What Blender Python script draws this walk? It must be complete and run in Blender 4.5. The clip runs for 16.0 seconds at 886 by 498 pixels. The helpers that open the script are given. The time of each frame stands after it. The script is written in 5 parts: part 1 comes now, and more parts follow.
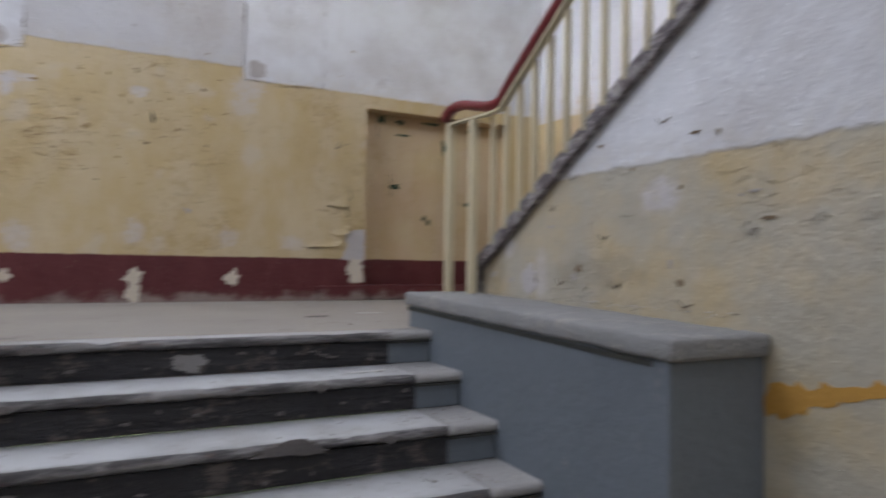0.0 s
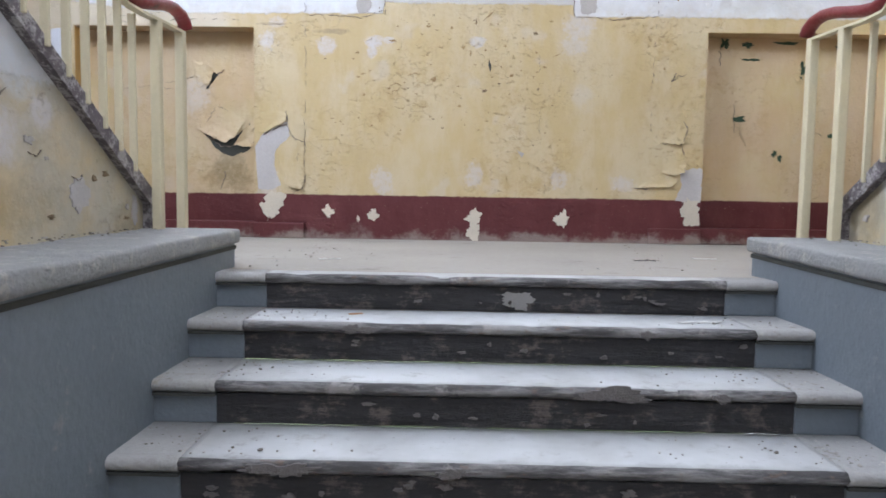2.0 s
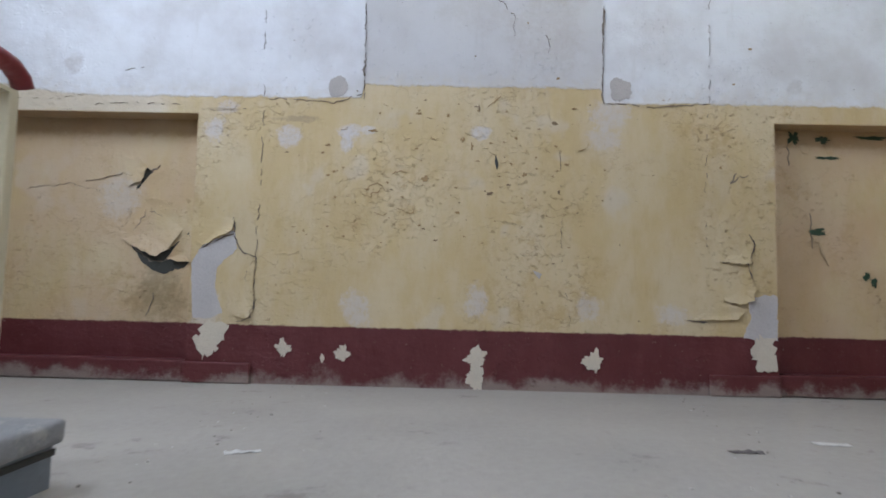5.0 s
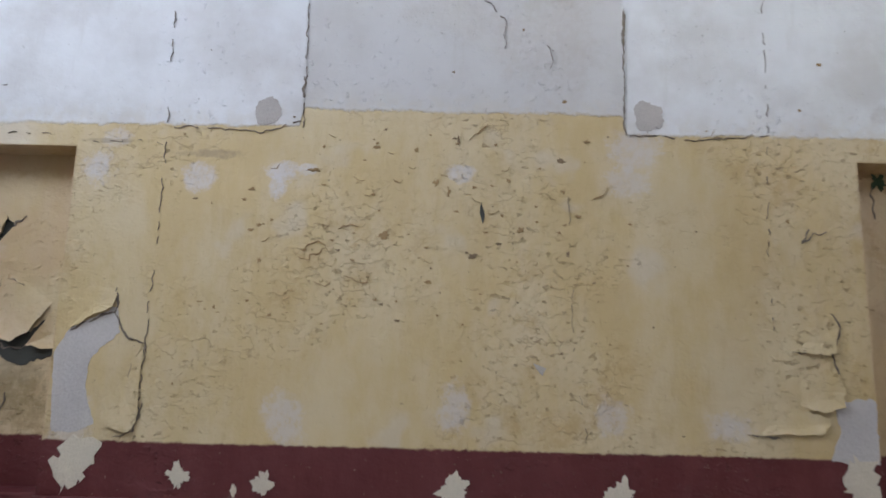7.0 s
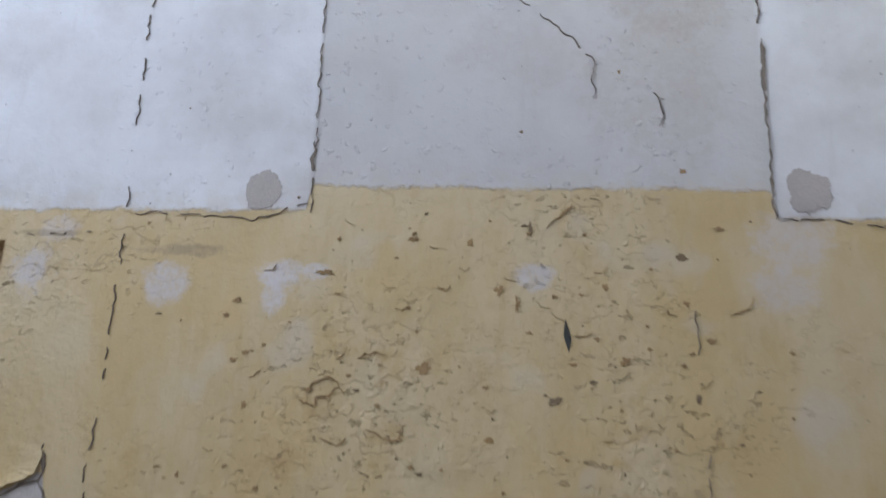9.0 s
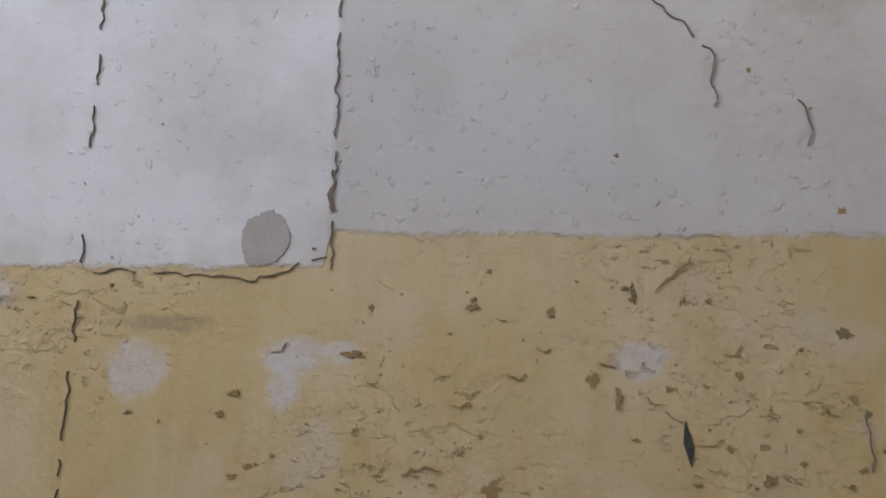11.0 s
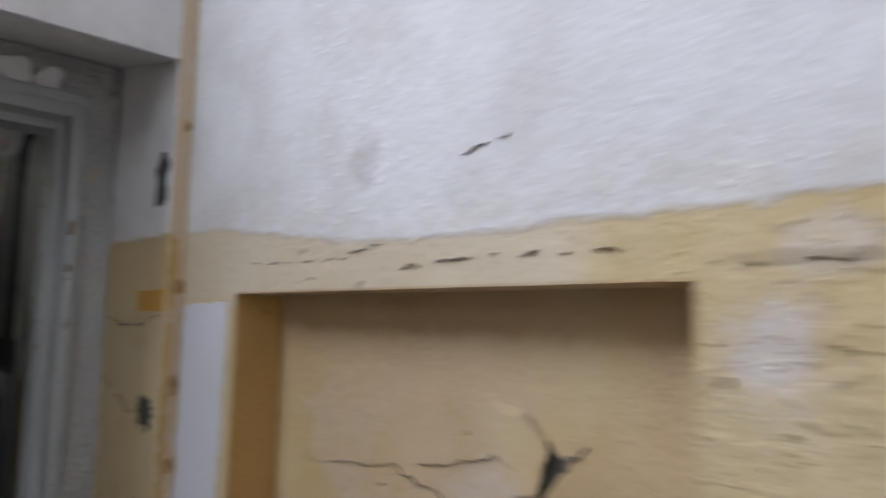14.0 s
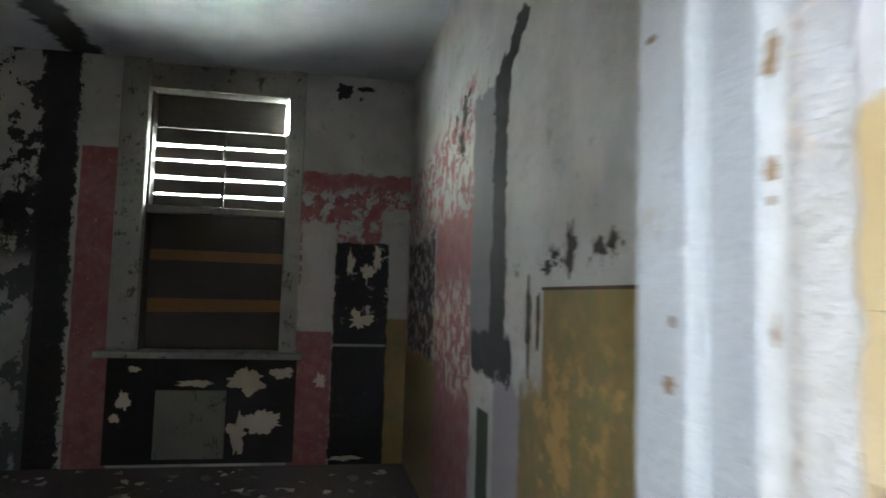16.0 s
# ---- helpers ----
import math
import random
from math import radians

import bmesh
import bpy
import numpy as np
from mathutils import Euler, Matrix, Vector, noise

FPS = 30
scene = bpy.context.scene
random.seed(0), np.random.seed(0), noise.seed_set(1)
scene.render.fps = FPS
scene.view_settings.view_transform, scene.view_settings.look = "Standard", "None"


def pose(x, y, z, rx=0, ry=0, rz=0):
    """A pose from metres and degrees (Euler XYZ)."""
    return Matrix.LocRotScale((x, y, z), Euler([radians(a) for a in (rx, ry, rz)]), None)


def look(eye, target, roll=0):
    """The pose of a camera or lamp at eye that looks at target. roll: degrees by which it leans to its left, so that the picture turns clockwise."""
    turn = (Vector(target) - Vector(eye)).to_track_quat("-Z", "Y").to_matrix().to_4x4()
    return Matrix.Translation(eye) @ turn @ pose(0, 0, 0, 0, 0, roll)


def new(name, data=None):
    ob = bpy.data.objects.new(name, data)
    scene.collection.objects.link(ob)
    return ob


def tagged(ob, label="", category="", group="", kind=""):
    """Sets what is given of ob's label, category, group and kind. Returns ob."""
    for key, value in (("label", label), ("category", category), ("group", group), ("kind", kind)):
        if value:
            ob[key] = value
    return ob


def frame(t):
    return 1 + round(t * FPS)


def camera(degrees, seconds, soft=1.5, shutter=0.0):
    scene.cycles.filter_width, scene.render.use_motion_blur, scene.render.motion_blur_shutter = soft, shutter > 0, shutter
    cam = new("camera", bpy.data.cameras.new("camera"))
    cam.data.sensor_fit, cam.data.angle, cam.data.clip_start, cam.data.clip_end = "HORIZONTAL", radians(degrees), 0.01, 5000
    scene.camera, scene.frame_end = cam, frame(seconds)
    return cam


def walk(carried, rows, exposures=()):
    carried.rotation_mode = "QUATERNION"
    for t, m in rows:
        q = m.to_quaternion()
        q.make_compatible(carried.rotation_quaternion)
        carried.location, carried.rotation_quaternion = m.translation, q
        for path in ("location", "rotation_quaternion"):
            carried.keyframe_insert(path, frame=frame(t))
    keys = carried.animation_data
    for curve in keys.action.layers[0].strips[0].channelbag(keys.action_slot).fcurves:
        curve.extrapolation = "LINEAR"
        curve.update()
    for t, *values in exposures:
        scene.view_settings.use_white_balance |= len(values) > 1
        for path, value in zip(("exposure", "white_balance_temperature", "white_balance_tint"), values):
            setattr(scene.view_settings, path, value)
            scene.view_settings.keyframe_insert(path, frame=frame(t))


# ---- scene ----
# ================= camera and walk =================
cam = camera(67.2, 16.0, soft=1.6, shutter=0.6)
PATH = [
    (0, (0.13, -0.021, 0.332), (1.04, 1.759, 0.378), 0.9),
    (0.5, (0.148, 0.041, 0.324), (0.652, 1.977, 0.3), 0.9),
    (1, (0.147, 0.072, 0.322), (0.377, 2.057, 0.227), 1.0),
    (1.5, (0.158, 0.075, 0.327), (0.228, 2.069, 0.189), 1.1),
    (2, (0.178, 0.057, 0.331), (0.149, 2.052, 0.187), 0.9),
    (2.5, (0.194, 0.082, 0.348), (0.124, 2.081, 0.311), 1.1),
    (3, (0.193, 0.18, 0.349), (0.115, 2.177, 0.41), 1.3),
    (3.5, (0.183, 0.413, 0.378), (0.124, 2.409, 0.5), 1.5),
    (6, (0.229, 2.025, 0.591), (0.205, 4.009, 0.849), 1.3),
    (6.5, (0.21, 2.278, 0.645), (0.203, 4.25, 0.977), 1.4),
    (7, (0.305, 2.577, 0.757), (0.288, 4.55, 1.088), 1.4),
    (7.5, (0.29, 2.811, 0.835), (0.18, 4.774, 1.2), 1.6),
    (8, (0.195, 3.057, 0.966), (0.038, 5.01, 1.366), 1.9),
    (8.5, (0.196, 3.278, 1.068), (0.073, 5.231, 1.482), 1.9),
    (9, (0.21, 3.486, 1.195), (0.067, 5.423, 1.672), 1.9),
    (9.5, (0.12, 3.672, 1.3), (-0.063, 5.595, 1.821), 1.9),
    (10, (0.06, 3.812, 1.419), (-0.105, 5.728, 1.969), 1.6),
    (10.2, (0.05, 3.866, 1.455), (-0.108, 5.792, 1.97), 1.5),
    (12.5, (-0.194, 4.218, 1.8), (-0.297, 6.203, 2.025), 0.9),
    (13, (-0.276, 4.4, 1.747), (-0.83, 6.312, 1.943), 0.5),
    (13.3, (-0.413, 4.528, 1.756), (-1.266, 6.329, 1.921), 0.5),
    (13.6, (-0.665, 4.565, 1.709), (-1.76, 6.232, 1.876), 0.7),
    (14, (-1.022, 4.657, 1.67), (-2.457, 6.038, 1.877), 1.1),
    (14.3, (-1.305, 4.75, 1.633), (-2.946, 5.88, 1.836), 1.4),
    (14.5, (-1.53, 4.788, 1.62), (-3.266, 5.768, 1.814), 1.5),
    (15, (-2.089, 4.834, 1.62), (-3.983, 5.458, 1.796), 1.5),
    (15.5, (-2.631, 4.856, 1.621), (-4.571, 5.316, 1.788), 1.6),
    (16, (-3.169, 4.816, 1.652), (-5.129, 5.187, 1.796), 1.7),
]
EXPOSURES = [(0, -1.12, 6600, 16), (0.5, -0.7, 6550, 15), (1.5, -0.25, 6450, 14), (3, -0.2, 5980, 11), (3.5, -0.4, 5900, 11), (6.5, -0.95, 6480, 12), (9, -1.12, 6250, 13), (10, -1.35, 6600, 14),
             (12.5, -1.42, 7400, 17), (13.5, -1.32, 7400, 17), (14.1, -0.9, 6650, 14), (14.5, -0.45, 6100, 10), (15, 0.25, 5950, 12), (15.5, 1.4, 5300, 10), (16, 1.85, 6300, 9)]
walk(cam, [(t, look(eye, target, roll)) for t, eye, target, roll in PATH], EXPOSURES)

# ================= world and lights =================
world = bpy.data.worlds.new("sky")
scene.world = world
world.use_nodes = True
wn = world.node_tree.nodes
sky = wn.new("ShaderNodeTexSky")
sky.sky_type = "NISHITA"
sky.sun_disc = False
sky.sun_elevation = radians(38)
sky.sun_rotation = radians(250)
world.node_tree.links.new(sky.outputs[0], wn["Background"].inputs[0])
wn["Background"].inputs[1].default_value = 0.1


def daylight_lamp(name, m, sx, sy, watts, color):
    la = bpy.data.lights.new(name, "AREA")
    la.shape, la.size, la.size_y, la.energy, la.color = "RECTANGLE", sx, sy, watts, color
    ob = new(name, la)
    ob.matrix_world = m
    return ob


CX_ROOF = 0.37
# fill lamps in added, unseen roof and upper-storey openings, standing in for daylight
daylight_lamp("south_fill_lamp", look((0.37, -3.95, 4.25), (0.37, 4.0, 1.2)), 3.0, 1.7, 70, (0.79, 0.87, 1.0))
daylight_lamp("west_fill_lamp", look((-3.45, 3.0, 4.1), (1.6, 4.6, 0.6)), 2.0, 1.5, 320, (0.74, 0.84, 1.0))
daylight_lamp("roof_fill_lamp", look((CX_ROOF, 0.2, 5.36), (CX_ROOF, 0.25, 0)), 2.2, 2.2, 215, (0.78, 0.87, 1.0))

# ================= material kit =================


class Mat:
    """A small builder of node materials in object space."""

    def __init__(self, name, rough=0.85, metal=0.0):
        self.m = bpy.data.materials.new(name)
        self.m.use_nodes = True
        self.t = self.m.node_tree
        self.b = self.t.nodes["Principled BSDF"]
        self.b.inputs["Roughness"].default_value = rough
        self.b.inputs["Metallic"].default_value = metal
        self.co = self.t.nodes.new("ShaderNodeTexCoord").outputs["Object"]
        sep = self.t.nodes.new("ShaderNodeSeparateXYZ")
        self.t.links.new(self.co, sep.inputs[0])
        self.x, self.y, self.z = sep.outputs

    def put(self, sock, v):
        if hasattr(v, "is_linked"):
            self.t.links.new(v, sock)
        elif isinstance(v, tuple):
            sock.default_value = (*v, 1.0)
        else:
            sock.default_value = v

    def op(self, kind, a, b=0.0, c=None):
        n = self.t.nodes.new("ShaderNodeMath")
        n.operation = kind
        self.put(n.inputs[0], a)
        self.put(n.inputs[1], b)
        if c is not None:
            self.put(n.inputs[2], c)
        return n.outputs[0]

    def add(self, a, b): return self.op("ADD", a, b)
    def sub(self, a, b): return self.op("SUBTRACT", a, b)
    def mul(self, a, b): return self.op("MULTIPLY", a, b)
    def mad(self, a, b, c): return self.op("MULTIPLY_ADD", a, b, c)
    def inv(self, a): return self.op("SUBTRACT", 1.0, a)
    def hi(self, a, b): return self.op("MAXIMUM", a, b)
    def lo(self, a, b): return self.op("MINIMUM", a, b)

    def step(self, v, lo, hi):
        n = self.t.nodes.new("ShaderNodeMapRange")
        n.interpolation_type = "SMOOTHSTEP"
        self.put(n.inputs[0], v)
        self.put(n.inputs[1], lo)
        self.put(n.inputs[2], hi)
        return n.outputs[0]

    def noise(self, scale, detail=4.0, rough=0.55, stretch=None, shift=0.0):
        n = self.t.nodes.new("ShaderNodeTexNoise")
        n.inputs["Scale"].default_value = scale
        n.inputs["Detail"].default_value = detail
        n.inputs["Roughness"].default_value = rough
        mp = self.t.nodes.new("ShaderNodeMapping")
        mp.inputs["Location"].default_value = (shift, shift * 0.7, shift * 1.3)
        if stretch:
            mp.inputs["Scale"].default_value = stretch
        self.t.links.new(self.co, mp.inputs[0])
        self.t.links.new(mp.outputs[0], n.inputs["Vector"])
        return n.outputs[0]

    def voronoi(self, scale, feature="F1", shift=0.0):
        n = self.t.nodes.new("ShaderNodeTexVoronoi")
        n.feature = feature
        n.inputs["Scale"].default_value = scale
        mp = self.t.nodes.new("ShaderNodeMapping")
        mp.inputs["Location"].default_value = (shift, shift, shift)
        self.t.links.new(self.co, mp.inputs[0])
        self.t.links.new(mp.outputs[0], n.inputs["Vector"])
        return n.outputs[0]

    def mix(self, f, a, b):
        n = self.t.nodes.new("ShaderNodeMix")
        n.data_type = "RGBA"
        self.put(n.inputs[0], f)
        self.put(n.inputs[6], a)
        self.put(n.inputs[7], b)
        return n.outputs[2]

    def box(self, u, v, u0, u1, v0, v1, soft=0.01):
        a = self.mul(self.step(u, u0 - soft, u0 + soft), self.inv(self.step(u, u1 - soft, u1 + soft)))
        c = self.mul(self.step(v, v0 - soft, v0 + soft), self.inv(self.step(v, v1 - soft, v1 + soft)))
        return self.mul(a, c)

    def bump(self, h, dist=0.004, strength=1.0):
        n = self.t.nodes.new("ShaderNodeBump")
        n.inputs["Distance"].default_value = dist
        n.inputs["Strength"].default_value = strength
        self.put(n.inputs["Height"], h)
        self.t.links.new(n.outputs[0], self.b.inputs["Normal"])

    def done(self, color):
        self.put(self.b.inputs["Base Color"], color)
        return self.m


def plain(name, color, rough=0.8, vary=0.25, scale=9.0, bump=0.002, metal=0.0, dirt=None, dirt_amount=0.0, grain=None):
    """A painted or natural surface with two scales of variation."""
    g = Mat(name, rough, metal)
    big, small = g.noise(scale * 0.25, 3), g.noise(scale * 6, 5, 0.65, grain)
    f = g.mad(g.sub(big, 0.5), vary, g.mad(g.sub(small, 0.5), vary * 0.8, 0.5))
    dark = tuple(c * 0.62 for c in color)
    lite = tuple(min(1.0, c * 1.38) for c in color)
    col = g.mix(f, dark, lite)
    if dirt:
        d = g.step(g.add(g.mul(g.noise(scale, 6, 0.7, None, 3.0), 0.7), g.mul(small, 0.3)), 0.62 - dirt_amount, 0.72 - dirt_amount)
        col = g.mix(d, col, dirt)
    g.bump(g.add(g.mul(small, 0.5), g.mul(g.noise(scale * 1.5, 4), 0.8)), bump * 2)
    return g.done(col)

# --- paints of the stairwell ---
YELLOW, YELLOW_OLD, OCHRE = (0.55, 0.412, 0.205), (0.60, 0.485, 0.305), (0.36, 0.21, 0.07)
WHITE, WHITE_OLD, PLASTER = (0.74, 0.74, 0.75), (0.60, 0.58, 0.57), (0.56, 0.53, 0.51)
MAROON = (0.095, 0.0125, 0.0130)


def stair_wall_paint(name, along, dado, panel=None, maroon=True, lilac=False, washes=(), dust=0.0):
    """Limewash over yellow oil paint over a maroon skirting band, blistered and scabby. along: 'x' or 'y'; dado: height of the paint line."""
    g = Mat(name, 0.72)
    u = g.x if along == "x" else g.y
    fine, mid, big = g.noise(70, 4, 0.6), g.noise(14, 5, 0.6), g.noise(1.7, 4, 0.6)
    ragged = g.mad(g.sub(mid, 0.5), 0.05, g.mul(g.sub(fine, 0.5), 0.02))
    line = g.mad(g.sub(big, 0.5), 0.04, dado)
    inside = None
    if along == "x":
        line = g.mad(g.step(g.mul(u, -1.0), 2.2, 3.3), 0.10, line)
    if panel:
        inside = g.box(u, 0.5, panel[0], panel[1], 0, 1, 0.012)
        line = g.mad(inside, 0.095, line)
    zz = g.add(g.z, ragged)
    up = g.step(g.sub(zz, line), -0.008, 0.012)
    # yellow: two ages of paint, brushed patches, brown scabs and dust streaks
    wave = g.noise(3.2, 5, 0.62, (1, 1, 0.45), 7.0)
    yel = g.mix(g.step(wave, 0.33, 0.68), YELLOW, YELLOW_OLD)
    yel = g.mix(g.mul(g.step(g.noise(9, 6, 0.7, (1, 1, 0.3), 2.0), 0.5, 0.78), 0.42), yel, (0.45, 0.31, 0.13))
    scab = g.step(g.noise(19, 6, 0.72, (1, 1, 1.6), 5.0), 0.60, 0.66)
    scab_zone = g.step(g.noise(1.3, 2, 0.5, None, 4.2), 0.42, 0.6)
    if along == "x":
        scab_zone = g.hi(scab_zone, g.box(g.add(u, g.mul(g.sub(big, 0.5), 0.6)), g.z, -0.55, 0.25, 1.02, 1.42, 0.22))
    scab = g.mul(scab, scab_zone)
    # edges of lifted flakes: broken curving lines
    sheet = g.noise(7.0, 3, 0.55, (1, 1, 1.6), 41.0)
    rim = g.inv(g.step(g.op("ABSOLUTE", g.sub(sheet, 0.5)), 0.0, 0.02))
    rim = g.mul(rim, g.step(g.noise(6.5, 3, 0.5, None, 43.0), 0.50, 0.60))
    rim_y = g.mul(rim, g.mad(scab_zone, 0.85, 0.12))
    blister = g.step(g.noise(36, 3, 0.5, None, 51.0), 0.60, 0.74)
    yel = g.mix(g.mul(scab, 0.36), yel, (0.34, 0.205, 0.08))
    yel = g.mix(g.mul(rim_y, 0.36), yel, (0.22, 0.135, 0.06))
    blotch = g.mul(g.step(g.noise(5.5, 6, 0.72, None, 17.0), 0.5, 0.66), g.mul(scab_zone, 0.45))
    yel = g.mix(blotch, yel, (0.40, 0.25, 0.09))
    ghost = g.mul(g.step(g.noise(2.4, 3, 0.5, None, 11.0), 0.62, 0.7), 0.4)
    yel = g.mix(ghost, yel, (0.60, 0.54, 0.46))
    if dust:
        yel = g.mix(g.mul(g.step(g.noise(2.6, 5, 0.65, None, 29.0), 0.25, 0.65), dust), yel, (0.43, 0.415, 0.355))
    # limewash: cold white, greyer where thin
    whi = g.mix(g.step(g.noise(2.2, 5, 0.6, None, 1.0), 0.35, 0.7), WHITE, WHITE_OLD)
    if inside is not None:
        whi = g.mix(g.mul(inside, 0.62), whi, (0.50, 0.475, 0.455))
    if lilac:
        whi = g.mix(0.4, whi, (0.62, 0.60, 0.68))
    if along == "x":
        # thin pale wash over the yellow above the west niche, peach undercoat inside the niches
        pale = g.mul(g.box(g.add(u, g.mul(g.sub(big, 0.5), 0.5)), g.add(g.z, g.mul(g.sub(mid, 0.5), 0.16)), -3.5, -1.75, 1.70, 2.0, 0.07), 0.62)
        yel = g.mix(pale, yel, (0.63, 0.56, 0.46))
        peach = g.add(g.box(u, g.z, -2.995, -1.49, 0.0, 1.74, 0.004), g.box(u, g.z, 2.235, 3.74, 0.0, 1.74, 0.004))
        yel = g.mix(g.mul(g.mul(peach, g.step(g.noise(1.9, 4, 0.6, None, 61.0), 0.3, 0.6)), 0.5), yel, (0.54, 0.37, 0.235))
        # dark ochre under the niche head: part paint, part its shadow as colour
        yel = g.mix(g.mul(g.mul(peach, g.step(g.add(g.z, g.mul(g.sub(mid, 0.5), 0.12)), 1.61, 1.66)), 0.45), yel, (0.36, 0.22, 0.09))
    drip = g.step(g.noise(11, 5, 0.7, (1, 1, 0.12), 9.0), 0.6, 0.8)
    whi = g.mix(g.mul(drip, 0.22), whi, (0.42, 0.37, 0.31))
    wscab = g.mul(g.step(g.noise(23, 6, 0.7, None, 6.0), 0.7, 0.78), g.step(g.noise(1.9, 2, 0.5, None, 8.0), 0.5, 0.68))
    whi = g.mix(g.mul(wscab, 0.3), whi, (0.42, 0.37, 0.32))
    # soft tide of old whitewash just above the line
    tide = g.mul(g.step(g.sub(zz, line), 0.16, 0.0), g.step(mid, 0.4, 0.6))
    whi = g.mix(g.mul(tide, 0.35), whi, (0.58, 0.52, 0.43))
    col = g.mix(up, yel, whi)
    if washes:
        edge = g.mad(g.sub(g.noise(16, 6, 0.7, None, 19.0), 0.5), 1.5, g.mul(g.sub(g.noise(5, 3, 0.5, None, 23.0), 0.5), 1.2))
        thin = g.mad(g.step(g.noise(24, 6, 0.75, None, 27.0), 0.36, 0.56), 0.55, 0.45)
        for u0, v0, w, h, tone, k in washes:
            du, dv = g.mul(g.sub(u, u0), 2.0 / w), g.mul(g.sub(g.z, v0), 2.0 / h)
            r = g.add(g.op("SQRT", g.mad(du, du, g.mul(dv, dv))), edge)
            worn = g.mul(g.inv(g.step(r, 0.55, 1.1)), k)
            col = g.mix(g.mul(worn, thin), col, tone)
    if maroon:
        low = g.inv(g.step(g.add(g.z, g.add(g.mul(g.sub(mid, 0.5), 0.022), g.mul(g.sub(fine, 0.5), 0.02))), 0.362, 0.374))
        mar = g.mix(g.step(g.noise(6, 5, 0.65, (1, 1, 0.4)), 0.35, 0.75), MAROON, (0.125, 0.024, 0.025))
        mar = g.mix(g.mul(g.step(g.noise(30, 6, 0.75, (1, 1, 1.5), 3.0), 0.655, 0.69), 0.8), mar, (0.42, 0.33, 0.26))
        foot = g.mul(g.inv(g.step(g.add(g.z, g.mul(g.sub(g.noise(4, 6, 0.7, None, 33.0), 0.5), 0.42)), 0.0, 0.09)), 0.75)
        mar = g.mix(foot, mar, (0.30, 0.25, 0.21))
        col = g.mix(low, col, mar)
    else:
        low = 0.0
    pits = g.step(g.noise(46, 3, 0.5, None, 2.5), 0.735, 0.77)
    col = g.mix(g.mul(pits, 0.45), col, (0.16, 0.12, 0.08))
    h = g.add(g.mul(fine, 0.045), g.mul(g.noise(7, 4, 0.55), 0.7))
    h = g.sub(h, g.mul(g.mul(scab, g.inv(up)), 0.34))
    h = g.add(h, g.mul(g.mul(g.step(sheet, 0.47, 0.53), g.inv(up)), g.mad(scab_zone, 0.10, 0.02)))
    h = g.add(h, g.mul(blister, g.mad(scab_zone, 0.16, 0.05)))
    h = g.sub(h, g.mul(wscab, 0.12))
    h = g.sub(h, g.mul(pits, 0.2))
    h = g.add(h, g.mul(up, 0.22))
    h = g.add(h, g.mul(g.noise(3.0, 6, 0.65, None, 13.0), 0.9))
    g.bump(h, 0.016, 1.0)
    g.put(g.b.inputs["Roughness"], g.mad(up, 0.22, 0.62))
    return g.done(col)


LILAC_WASH, FILL, DARK_WASH = (0.60, 0.56, 0.55), (0.47, 0.43, 0.41), (0.30, 0.22, 0.13)
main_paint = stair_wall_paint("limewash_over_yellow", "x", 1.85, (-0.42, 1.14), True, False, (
    (-0.50, 1.63, 0.20, 0.12, LILAC_WASH, 0.9), (-0.51, 1.56, 0.12, 0.16, LILAC_WASH, 0.9), (-0.38, 1.64, 0.14, 0.07, LILAC_WASH, 0.8), (0.348, 1.642, 0.14, 0.10, LILAC_WASH, 0.8),
    (-0.42, 0.505, 0.20, 0.27, LILAC_WASH, 0.6), (0.35, 0.54, 0.17, 0.24, LILAC_WASH, 0.6), (1.052, 0.526, 0.19, 0.22, LILAC_WASH, 0.55), (1.567, 0.499, 0.22, 0.16, LILAC_WASH, 0.6),
    (-0.90, 1.60, 0.20, 0.17, LILAC_WASH, 0.75), (-1.38, 1.64, 0.18, 0.2, LILAC_WASH, 0.8), (1.2, 1.77, 0.26, 0.24, LILAC_WASH, 0.6), (1.16, 1.6, 0.26, 0.17, LILAC_WASH, 0.5), (-1.30, 1.78, 0.16, 0.12, LILAC_WASH, 0.6),
    (-1.38, 0.46, 0.2, 0.3, LILAC_WASH, 0.5), (2.369, 1.967, 0.13, 0.13, FILL, 0.5), (-2.34, 2.05, 0.13, 0.14, FILL, 0.6), (-1.98, 1.95, 0.18, 0.12, FILL, 0.25), (-0.86, 1.71, 0.36, 0.05, DARK_WASH, 0.6), (-1.33, 1.765, 0.3, 0.03, DARK_WASH, 0.6),
    (0.75, 2.3, 0.5, 0.7, (0.44, 0.39, 0.34), 0.35), (0.85, 2.75, 0.7, 0.5, (0.42, 0.37, 0.32), 0.4), (0.3, 2.45, 0.5, 0.3, (0.47, 0.43, 0.39), 0.3),
    (-1.74, 0.60, 0.36, 0.34, (0.14, 0.125, 0.06), 0.42), (-1.78, 0.50, 0.5, 0.3, (0.25, 0.17, 0.06), 0.5), (-2.05, 1.2, 0.3, 0.4, (0.60, 0.55, 0.5), 0.5)))
SOIL = (0.27, 0.22, 0.15)
